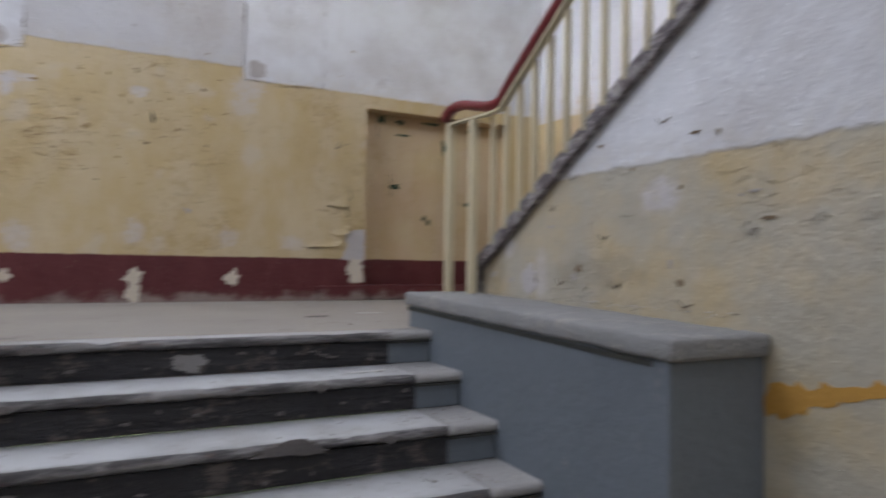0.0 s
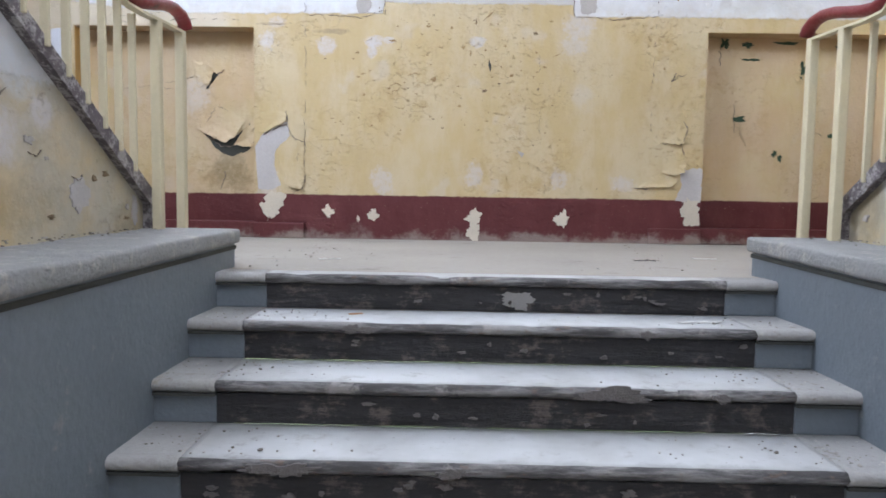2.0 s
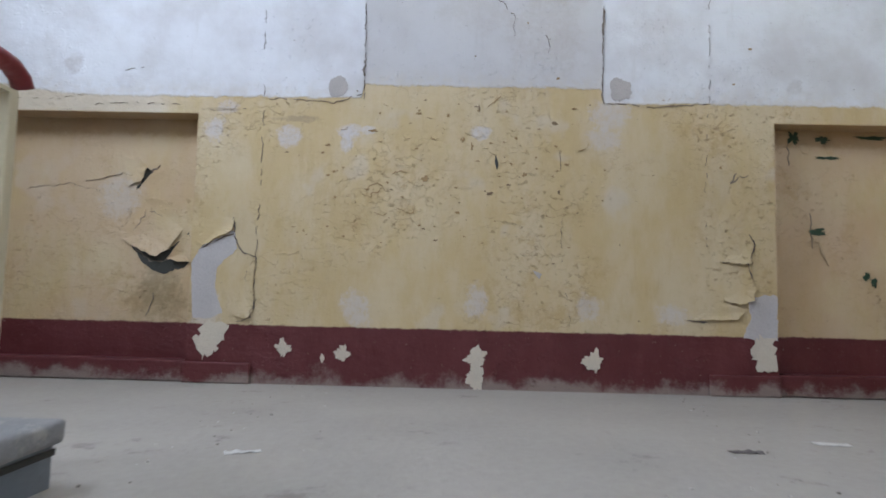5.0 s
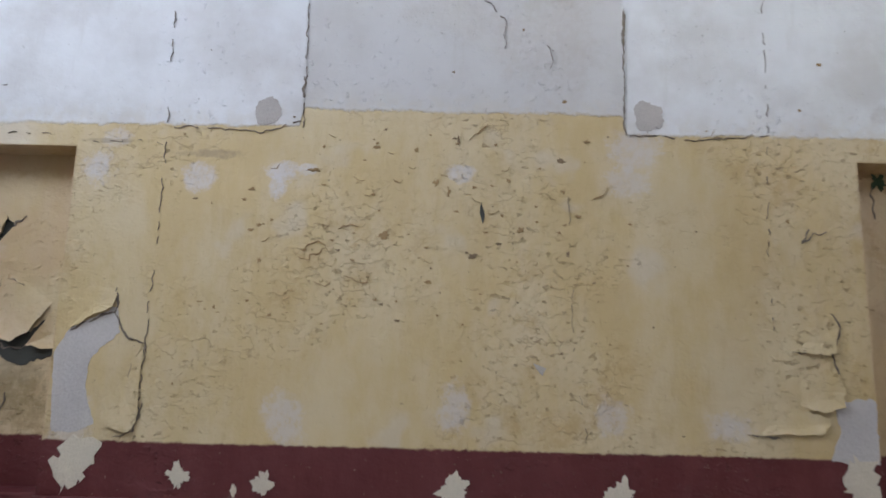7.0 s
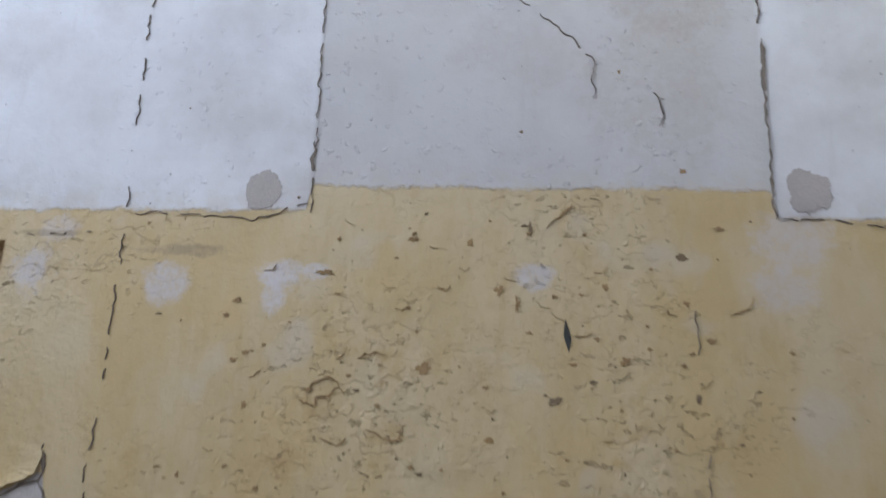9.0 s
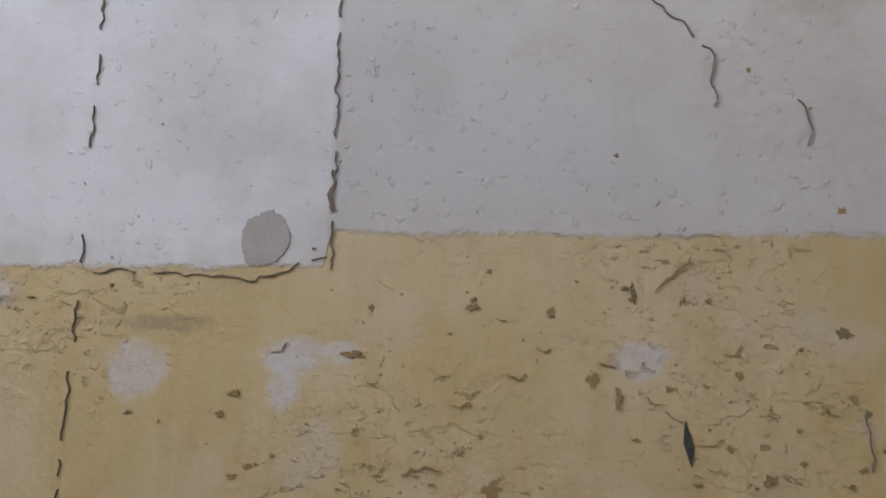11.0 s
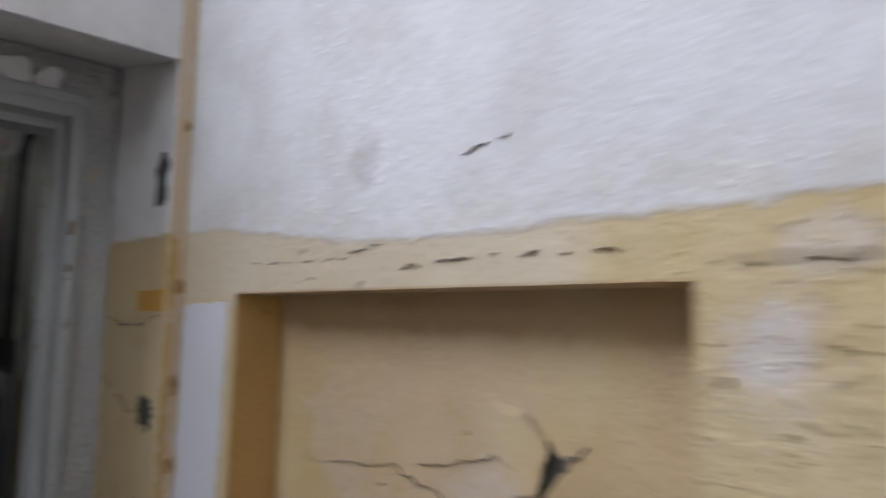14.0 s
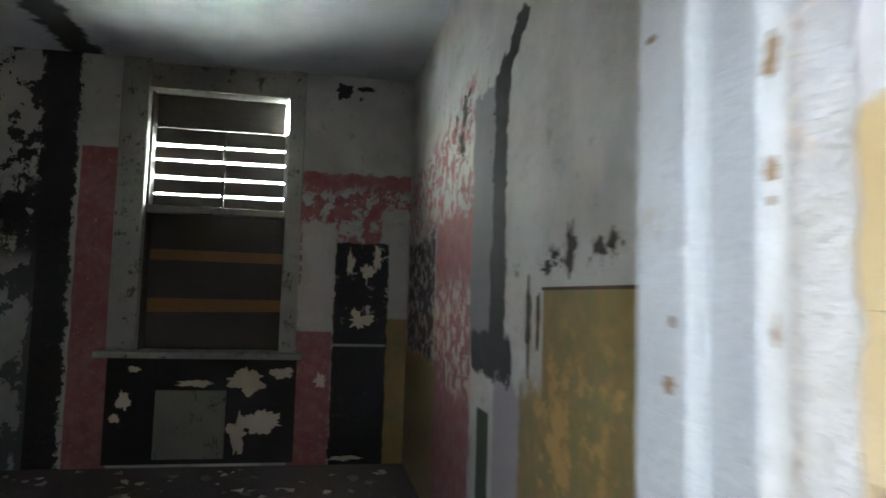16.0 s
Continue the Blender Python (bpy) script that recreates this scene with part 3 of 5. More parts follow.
NEWEL = 1.552
for s in (-1, 1):
    bal = thing("balustrade", "cream painted steel balustrade with a chipped maroon handrail", "railing", (CX + s * NEWEL, 3.4, 0), "stair balustrades")
    X = 0.0
    top = 1.20

    def rail_z(y):
        return 1.13 + SLOPE * max(0.0, 2.93 - y) * 1.05

    # handrail with a level swan-neck end
    pts = [(0, -3.7, 0), (0, -2.0, 0), (0, -1.2, 0), (0, -0.62, 0)]
    pts = [(s * 0.03, y, rail_z(y + 3.4) + 0.02) for _, y, _ in pts]
    pts += [(s * 0.026, -0.52, 1.165), (s * 0.020, -0.45, 1.15), (s * 0.010, -0.37, 1.158), (0, -0.28, 1.178), (0, -0.18, 1.205), (0, -0.09, 1.218), (0, -0.01, 1.212), (0, 0.035, 1.19), (0, 0.05, 1.165)]
    bm = bmesh.new()
    prof = [(0.034 * math.cos(a) * 1.05, 0.027 * math.sin(a) + 0.018) for a in [2 * math.pi * i / 14 for i in range(14)]]
    sweep(bm, pts, prof)
    part("handrail", bm, rail_mat, bal, "chipped maroon painted wooden handrail", True)
    # flat bar under it
    bm = bmesh.new()
    bar = [(s * 0.03, y, rail_z(y + 3.4) - 0.005) for y in (-3.7, -2.0, -1.2, -0.62, -0.5)] + [(0, -0.42, 1.128), (0, -0.2, 1.142), (0, 0.02, 1.15)]
    sweep(bm, bar, [(-0.02, -0.012), (0.02, -0.012), (0.02, 0.0), (-0.02, 0.0)])
    part("rail_bar", bm, cream_metal, bal, "flat cream bar under the handrail")
    for y in (0.0, -0.27):
        z = 1.145 if y == 0 else 1.13
        bm = box_bm(-0.022, 0.022, y - 0.022, y + 0.022, 0.0 if y == 0 else 0.165, z, bevel=0.005)
        part("newel_post", bm, cream_metal, bal, "square cream newel post")
    i = 0
    y = -0.27 - 0.125
    while y > -3.6:
        zb = KERB_Z + SLOPE * (KERB_Y - (y + 3.4)) - 0.02
        bm = box_bm(s * 0.052 - 0.016, s * 0.052 + 0.016, y - 0.008, y + 0.008, zb, rail_z(y + 3.4) - 0.008 if y < -0.5 else 1.125, bevel=0.003, seg=1)
        part("baluster", bm, cream_metal, bal)
        y -= 0.125

# ================= the room beyond =================
ROOM_X0, ROOM_X1, ROOM_Y0, ROOM_Y1, ROOM_H = -9.85, -4.25, 0.9, 5.73, 3.85

PINK, PINK_DUST = (0.27, 0.085, 0.095), (0.33, 0.15, 0.15)
SOOT, OLIVE, DIRTY = (0.012, 0.013, 0.015), (0.19, 0.16, 0.06), (0.50, 0.50, 0.48)


def room_base(g, shift):
    fine, mid = g.noise(60, 5, 0.65), g.noise(9, 6, 0.65, None, shift)
    wall_col = g.mix(g.step(g.noise(1.8, 5, 0.6, None, shift), 0.3, 0.7), DIRTY, (0.36, 0.355, 0.34))
    wall_col = g.mix(g.mul(g.step(mid, 0.58, 0.7), 0.5), wall_col, (0.25, 0.23, 0.19))
    pink = g.mix(g.step(mid, 0.35, 0.7), PINK, PINK_DUST)
    pink = g.mix(g.mul(g.step(g.noise(22, 6, 0.7, None, shift), 0.62, 0.66), 0.7), pink, (0.40, 0.36, 0.32))
    soot = g.mix(g.step(g.noise(12, 5, 0.7, None, shift + 2), 0.55, 0.75), SOOT, (0.035, 0.04, 0.045))
    olive = g.mix(g.step(mid, 0.4, 0.65), OLIVE, (0.26, 0.17, 0.06))
    return fine, mid, wall_col, pink, soot, olive


def far_wall_paint():
    """The window wall: dirty white above, pink dado, bands of sooty bare render, flaking everywhere."""
    g = Mat("flaking_window_wall", 0.85)
    fine, mid, whi, pink, soot, olive = room_base(g, 1.0)
    wob = g.mad(g.sub(g.noise(5, 6, 0.7, None, 4.0), 0.5), 0.22, g.mul(g.sub(fine, 0.5), 0.05))
    wob2 = g.mad(g.sub(g.noise(6, 6, 0.7, None, 14.0), 0.5), 0.22, g.mul(g.sub(fine, 0.5), 0.05))
    y, z = g.add(g.y, wob), g.add(g.z, wob2)
    flake = g.step(g.noise(8, 7, 0.72, None, 2.0), 0.47, 0.49)
    col = whi
    # right of the window
    right = g.step(g.y, 4.6, 4.61)
    col = g.mix(g.mul(g.mul(g.inv(g.step(z, 2.84, 2.86)), right), g.hi(flake, g.step(z, 2.62, 2.8))), col, pink)
    col = g.mix(g.box(y, z, 4.66, 5.0, 1.25, 2.35, 0.02), col, (0.47, 0.45, 0.40))
    col = g.mix(g.box(g.y, g.z, 4.66, 4.99, -1, 1.28, 0.01), col, pink)
    col = g.mix(g.box(g.y, z, 5.45, 5.74, 1.3, 2.5, 0.015), col, whi)
    col = g.mix(g.box(g.y, g.z, 5.5, 5.74, -1, 1.42, 0.02), col, olive)
    holes = g.inv(g.mul(g.step(g.noise(10, 6, 0.7, None, 6.0), 0.58, 0.6), g.step(g.z, 1.3, 1.5)))
    blk = g.box(g.mad(wob, 0.35, g.y), g.mad(wob2, 0.4, g.z), 5.0, 5.53, -1, 2.16, 0.008)
    col = g.mix(g.mul(blk, holes), col, soot)
    spots = g.mul(g.step(g.noise(5.5, 4, 0.6, None, 21.0), 0.69, 0.7), g.step(g.z, 3.3, 3.6))
    col = g.mix(spots, col, soot)
    # left of the window; the far left turns darker grey-green towards the floor
    col = g.mix(g.box(g.mad(wob, 0.2, g.y), g.mad(wob2, 0.15, g.z), 2.62, 3.0, -1, 2.97, 0.008), col, pink)
    band = g.box(g.add(g.mad(wob, 0.9, g.y), g.mul(g.sub(g.noise(18, 6, 0.75, None, 44.0), 0.5), 0.2)), 0.5, 2.25, 2.58, 0, 1, 0.01)
    band = g.hi(band, g.mul(g.box(g.y, g.z, 1.95, 2.5, 1.9, 2.62, 0.1), g.step(g.noise(6, 6, 0.7, None, 54.0), 0.44, 0.47)))
    col = g.mix(band, col, soot)
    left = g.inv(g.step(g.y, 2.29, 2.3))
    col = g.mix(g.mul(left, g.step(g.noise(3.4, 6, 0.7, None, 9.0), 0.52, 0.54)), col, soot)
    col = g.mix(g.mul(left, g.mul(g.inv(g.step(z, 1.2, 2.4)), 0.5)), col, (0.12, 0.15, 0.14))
    g.bump(g.add(g.mul(fine, 0.15), g.add(g.mul(flake, 0.5), g.mul(mid, 0.6))), 0.012, 0.8)
    return g.done(col)


def right_wall_paint():
    """The long wall of the room: pink and bare bands near the window, white over olive near the door."""
    g = Mat("flaking_long_wall", 0.85)
    fine, mid, whi, pink, soot, olive = room_base(g, 5.0)
    wob = g.mad(g.sub(g.noise(4, 6, 0.7, None, 4.0), 0.5), 0.35, g.mul(g.sub(g.noise(20, 6, 0.75, None, 24.0), 0.5), 0.22))
    wob2 = g.mad(g.sub(g.noise(5, 6, 0.7, None, 14.0), 0.5), 0.35, g.mul(g.sub(g.noise(22, 6, 0.75, None, 34.0), 0.5), 0.22))
    x, z = g.add(g.x, wob), g.add(g.z, wob2)
    col = whi
    flake = g.step(g.noise(9, 7, 0.75, None, 2.0), 0.50, 0.52)
    patchy = g.box(x, g.sub(z, g.mul(g.add(g.x, 9.85), 0.12)), -9.9, -7.0, -1, 2.72, 0.1)
    col = g.mix(g.mul(patchy, flake), col, pink)
    col = g.mix(g.box(g.mad(wob, 0.3, g.x), z, -8.25, -7.04, -1, 2.2, 0.02), col, pink)
    col = g.mix(g.mul(g.box(x, z, -8.4, -6.9, 1.05, 1.75, 0.08), flake), col, (0.5, 0.42, 0.33))
    # grey and black stripe of bare render
    col = g.mix(g.box(g.mad(wob, 0.6, g.x), g.mad(wob2, 0.8, g.z), -7.05, -6.55, 1.4, 2.84, 0.012), col, (0.17, 0.175, 0.18))
    col = g.mix(g.box(g.mad(wob, 0.7, g.x), g.mad(wob2, 0.8, g.z), -6.6, -6.33, 1.4, 2.82, 0.012), col, soot)
    col = g.mix(g.box(g.mad(wob, 0.5, g.x), g.mad(wob2, 0.5, g.z), -7.02, -6.2, 1.24, 1.47, 0.015), col, soot)
    col = g.mix(g.box(g.mad(wob, 0.3, g.x), g.mad(wob2, 0.8, g.z), -6.5, -6.04, -1, 1.27, 0.02), col, (0.30, 0.285, 0.31))
    col = g.mix(g.box(g.mad(wob, 0.1, g.x), g.z, -6.84, -6.59, -1, 1.05, 0.01), col, (0.03, 0.06, 0.035))
    specks = g.mul(g.step(g.noise(7, 6, 0.7, None, 31.0), 0.6, 0.62), g.box(g.x, g.z, -8.3, -6.2, 2.3, 3.2, 0.3))
    col = g.mix(specks, col, soot)
    # bare black corner by the window wall
    col = g.mix(g.mul(g.box(g.mad(wob, 0.2, g.x), z, -9.75, -8.3, 1.15, 2.17, 0.02), g.inv(g.mul(g.step(mid, 0.52, 0.54), 0.8))), col, soot)
    col = g.mix(g.box(g.mad(wob, 0.3, g.x), g.z, -9.9, -8.2, -1, 1.15, 0.05), col, olive)
    # olive dado by the door
    low = g.inv(g.step(g.add(g.z, g.mul(wob2, 0.8)), 1.2, 1.35))
    near = g.step(g.mad(wob, 0.4, g.x), -6.1, -6.04)
    col = g.mix(g.mul(near, low), col, olive)
    col = g.mix(g.box(g.x, g.z, -5.77, -4.2, -1, 1.695, 0.005), col, olive)
    col = g.mix(g.box(g.x, g.z, -5.79, -4.2, 1.692, 1.705, 0.002), col, (0.07, 0.03, 0.02))
    col = g.mix(g.mul(g.box(g.x, z, -5.9, -4.2, 0.75, 1.5, 0.12), g.step(g.noise(4.5, 6, 0.7, None, 37.0), 0.48, 0.58)), col, (0.42, 0.26, 0.08))
    dots = g.mul(g.step(g.noise(13, 5, 0.7, None, 41.0), 0.57, 0.6), g.box(g.x, g.z, -6.3, -4.9, 1.76, 1.86, 0.03))
    col = g.mix(dots, col, soot)
    g.bump(g.add(g.mul(fine, 0.15), g.add(g.mul(flake, 0.5), g.mul(mid, 0.6))), 0.014, 0.8)
    return g.done(col)


def soot_ceiling_paint():
    g = Mat("sooty_ceiling", 0.95)
    big, mid = g.noise(0.9, 4, 0.6), g.noise(6, 5, 0.65)
    col = g.mix(g.step(big, 0.35, 0.7), (0.52, 0.55, 0.60), (0.36, 0.38, 0.41))
    spot = g.step(g.noise(4.2, 5, 0.7, None, 3.0), 0.715, 0.73)
    col = g.mix(spot, col, SOOT)
    w = g.mul(g.sub(mid, 0.5), 0.3)
    col = g.mix(g.mul(g.box(g.add(g.y, w), g.x, 2.45, 2.75, -9.9, -7.6, 0.04), 0.95), col, SOOT)
    g.bump(mid, 0.006)
    return g.done(col)


far_paint, long_paint, room_ceiling = far_wall_paint(), right_wall_paint(), soot_ceiling_paint()
door_grey = plain("blue_grey_door_paint", (0.42, 0.445, 0.455), 0.6, 0.4, 8, 0.005, 0, (0.40, 0.37, 0.33), 0.03)
jamb_plaster = plain("rough_jamb_plaster", (0.47, 0.475, 0.475), 0.95, 0.7, 6, 0.02, 0, (0.55, 0.48, 0.41), 0.08)
frame_wood = plain("weathered_window_paint", (0.30, 0.30, 0.27), 0.8, 0.7, 9, 0.004, 0, (0.08, 0.075, 0.065), 0.08, (1, 1, 0.15))
plank_mat = plain("weathered_plank", (0.06, 0.053, 0.047), 0.9, 0.6, 9, 0.003, 0, (0.10, 0.07, 0.045), 0.02, (1, 0.1, 1))
tan_plank = plain("tan_plank", (0.22, 0.125, 0.05), 0.85, 0.4, 7, 0.002, 0, (0.09, 0.05, 0.03), 0.05, (1, 0.1, 1))
room_floor_mat = plain("dirty_room_floor", (0.075, 0.065, 0.06), 0.95, 0.6, 5, 0.01, 0, (0.16, 0.14, 0.12), 0.06)

WIN = (3.17, 4.51, 1.07, 3.60)
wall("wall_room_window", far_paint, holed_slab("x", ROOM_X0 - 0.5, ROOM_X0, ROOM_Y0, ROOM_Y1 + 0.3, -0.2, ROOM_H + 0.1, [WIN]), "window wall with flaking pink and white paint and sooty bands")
wall("wall_room_long", long_paint, box_bm(ROOM_X0, ROOM_X1 + 0.12, ROOM_Y1, 6.1, -0.2, ROOM_H + 0.1), "long room wall flaking pink, white and olive")
wall("wall_room_left", far_paint, box_bm(ROOM_X0, ROOM_X1, ROOM_Y0 - 0.3, ROOM_Y0, -0.2, ROOM_H + 0.1), "far side wall of the dark room")
wall("wall_room_door", long_paint, holed_slab("x", ROOM_X1, -4.131, ROOM_Y0, ROOM_Y1, -0.2, ROOM_H + 0.1, [(DOOR_L + 0.05, 5.43, -0.02, 2.525)]), "wall of the room around the doorway")
tagged(mesh_object("ceiling_room", box_bm(ROOM_X0, ROOM_X1, ROOM_Y0, ROOM_Y1, ROOM_H, ROOM_H + 0.15), room_ceiling), "dirty limewashed room ceiling with soot stains", "ceiling", kind="structure")
tagged(mesh_object("floor_room", box_bm(ROOM_X0, -4.021, ROOM_Y0, ROOM_Y1, -0.2, 0.0), room_floor_mat), "dark littered floor of the empty room", "floor", kind="structure")


def rough_surround():
    bm = holed_slab("x", -4.131, -4.0, DOOR_L + 0.002, NIB - 0.002, 0.0, 2.71, [(DOOR_L + 0.05, 5.43, -1, 2.525)])
    bmesh.ops.subdivide_edges(bm, edges=[e for e in bm.edges if e.calc_length() > 0.12], cuts=44, use_grid_fill=True)
    for v in bm.verts:
        if v.co.x > -4.05:
            p = v.co
            d = noise.noise(Vector((p.y * 7, p.z * 5, 1.0))) * 0.015 + noise.noise(Vector((p.y * 19, p.z * 12, 5.0))) * 0.011 + max(0.0, noise.noise(Vector((p.y * 11, p.z * 16, 9.0)))) * 0.016
            v.co.x += d
            if 5.42 < p.y < 5.45:
                v.co.y += noise.noise(Vector((0, p.z * 6, 3.0))) * 0.014
    return bm


# rough painted plaster round the door, at the back of the reveal
tagged(mesh_object("trim_door_surround", rough_surround(), jamb_plaster, None, "", True), "rough grey painted plaster around the doorway", "trim", kind="structure")

door = thing("door_1", "open doorway with a chipped blue-grey wooden frame", "doorway", (0, 0, 0), "", "structure")
for yy in (5.405, DOOR_L + 0.045):
    part("jamb", box_bm(-4.10, -3.975, yy, yy + 0.05, 0.0, 2.52, bevel=0.008), door_grey, door, "chipped blue-grey jamb")
    part("jamb_lining", box_bm(-4.26, -4.095, yy - 0.035 if yy > 5 else yy, yy + 0.05 if yy > 5 else yy + 0.12, 0.0, 2.52, bevel=0.006), door_grey, door, "blue-grey lining of the jamb")
part("head", box_bm(-4.10, -3.975, DOOR_L + 0.095, 5.405, 2.455, 2.525, bevel=0.008), door_grey, door, "blue-grey door head with flaking paint")
part("head_lining", box_bm(-4.26, -4.095, DOOR_L + 0.165, 5.37, 2.42, 2.52, bevel=0.006), door_grey, door, "blue-grey lining of the door head")
part("casing", box_bm(-3.985, -3.955, DOOR_L + 0.03, 5.46, 2.51, 2.552, bevel=0.008), door_grey, door, "pale moulding over the door head")

# boarded window
win = thing("window_1", "tall window boarded outside with weathered planks", "window", (0, 0, 0), "", "structure")
y0, y1, z0, z1 = WIN
xw = ROOM_X0
part("window_frame", box_bm(xw - 0.10, xw + 0.03, y0 - 0.23, y0 + 0.02, z0, z1 + 0.28, bevel=0.012), frame_wood, win, "wide weathered casing board")
part("window_frame", box_bm(xw - 0.10, xw + 0.03, y1 - 0.02, y1 + 0.14, z0, z1 + 0.25, bevel=0.012), frame_wood, win, "weathered casing board")
part("window_frame", box_bm(xw - 0.10, xw + 0.025, y0 + 0.02, y1 - 0.02, z1 - 0.03, z1 + 0.22, bevel=0.012), frame_wood, win, "weathered head board")
part("stile", box_bm(xw - 0.20, xw - 0.10, y1 - 0.05, y1 - 0.02, 2.45, 3.24, bevel=0.006), frame_wood, win)
part("transom", box_bm(xw - 0.20, xw - 0.06, y0, y1, 2.385, 2.455, bevel=0.01), frame_wood, win, "weathered transom bar")
part("mullion", box_bm(xw - 0.2, xw - 0.16, 3.855, 3.885, 2.455, 3.25, bevel=0.005), plank_mat, win, "thin upright bar")
part("window_sill", box_bm(xw - 0.2, xw + 0.13, y0 - 0.31, y1 + 0.20, 1.012, 1.072, bevel=0.012), frame_wood, win, "chipped grey window sill board")
# two dark stiles added to block the backdrop's glow on the reveals
part("stile", box_bm(xw - 0.285, xw - 0.10, y0 - 0.004, y0 + 0.035, z0, z1 - 0.03, bevel=0.006), plank_mat, win)
part("stile", box_bm(xw - 0.285, xw - 0.205, y1 - 0.028, y1 + 0.002, z0, 3.24, bevel=0.006), plank_mat, win)
planks = [(3.275, 3.66, -0.01, 0.0, plank_mat, 0.05), (3.112, 3.257, 0, 0, plank_mat, 0), (2.96, 3.075, 0, 0.004, plank_mat, 0), (2.785, 2.925, 0, 0, plank_mat, 0),
          (2.615, 2.748, 0, 0.003, plank_mat, 0), (2.43, 2.582, 0, 0, plank_mat, 0), (2.24, 2.44, 0, 0.002, plank_mat, 0), (2.045, 2.25, 0.012, 0, plank_mat, 0),
          (1.90, 2.06, 0, -0.004, tan_plank, 0), (1.75, 1.93, 0.03, 0, plank_mat, 0), (1.57, 1.765, 0.012, 0.003, plank_mat, 0), (1.36, 1.60, 0, 0.0, tan_plank, 0), (1.0, 1.43, 0.035, 0.012, plank_mat, 0)]
for a, b, dx, tilt, m, gap in planks:
    bm = box_bm(xw - 0.325 + dx, xw - 0.295 + dx, y0 - 0.12 if a > 2.43 else y0 - (0.014 if round(a * 100) % 3 else 0.12), y1 + 0.03 - (gap + 0.045 if gap else 0) if a > 2.43 else y1 + (0.0 if round(a * 100) % 2 else 0.05), a, b, bevel=0.004, seg=1)
    for v in bm.verts:
        v.co.z += (0.006 if v.co.z > (a + b) / 2 else -0.006) + tilt * (v.co.y - 3.84) * 2 + 0.006 * noise.noise(Vector((a * 9, v.co.y * 4, 0)))
    part("plank", bm, m, win)

# recess under the window with a hanging board
niche_dark = plain("bare_black_render", (0.016, 0.016, 0.017), 0.95, 0.8, 8, 0.01, 0, (0.04, 0.04, 0.04), 0.05)
board_mat = plain("pale_streaked_board", (0.20, 0.21, 0.17), 0.85, 0.6, 8, 0.003, 0, (0.07, 0.075, 0.065), 0.08, (1, 1, 0.12))
tagged(mesh_object("trim_window_recess", box_bm(xw, xw + 0.012, 2.96, 4.67, 0.03, 1.0), niche_dark), "black bare render under the window sill", "trim", kind="structure")

# daylight outside
def glow_backdrop():
    g = Mat("bright_outdoors", 1.0)
    f = g.step(g.noise(1.1, 6, 0.7), 0.45, 0.62)
    col = g.mix(f, (0.93, 0.97, 1.0), (0.72, 0.85, 0.55))
    g.put(g.b.inputs["Emission Color"], col)
    g.b.inputs["Emission Strength"].default_value = 125.0
    return g.done((0.05, 0.05, 0.05))


tagged(mesh_object("backdrop", box_bm(-16.1, -16.0, -6, 14, -1.2, 9), glow_backdrop()), "bright sky and leaves seen between the planks", "backdrop", kind="structure")
tagged(mesh_object("ground", box_bm(-80, 60, -70, 70, -1.9, -1.6), plain("dull_grass", (0.06, 0.08, 0.03), 0.95, 0.6, 1.0, 0.02)), "grassy ground outside the building", "ground", kind="structure")

# ================= worn patches, cracks and curls =================


def ragged(pts, seed, step=0.02, amp=0.006, closed=True):
    """A polyline made finer and uneven."""
    res = []
    n = len(pts)
    for i in range(n if closed else n - 1):
        a, b = Vector(pts[i]), Vector(pts[(i + 1) % n])
        k = max(1, int((b - a).length / step))
        for q in range(k):
            p = a.lerp(b, q / k)
            d = Vector((noise.noise(Vector((p.x * 31, p.y * 31, seed))), noise.noise(Vector((p.x * 31, p.y * 31, seed + 50)))))
            res.append(p + d * amp * 2)
    if not closed:
        res.append(Vector(pts[-1]))
    return res


def shape(name, parent, axis, c, sign, pts, mat, seed, depth=0.003, amp=0.008, label=""):
    """A ragged flat piece lying on a wall."""
    out = ragged([Vector(p) for p in pts], seed, 0.02, amp)
    depth += 0.0007 * (seed % 5)
    return part(name, prism(axis, c - sign * 0.002, c + sign * depth, [(p.x, p.y) for p in out]), mat, parent, label)


def blot(name, parent, axis, c, sign, u, v, w, h, mat, seed, depth=0.0025, rough=0.3, label=""):
    """A rounded uneven patch."""
    depth += 0.0006 * (int(seed) % 7)
    pts = []
    for i in range(64):
        a = 2 * math.pi * i / 64
        d = 1 + rough * (0.35 * noise.noise(Vector((math.cos(a) * 13, math.sin(a) * 13, seed * 2.1))) + noise.noise(Vector((math.cos(a) * 1.5, math.sin(a) * 1.5, seed * 3.7))) + 0.6 * noise.noise(Vector((math.cos(a) * 5, math.sin(a) * 5, seed * 1.9))))
        pts.append((u + w / 2 * d * math.cos(a), v + h / 2 * d * math.sin(a)))
    return part(name, prism(axis, c - sign * 0.002, c + sign * depth, pts), mat, parent, label)


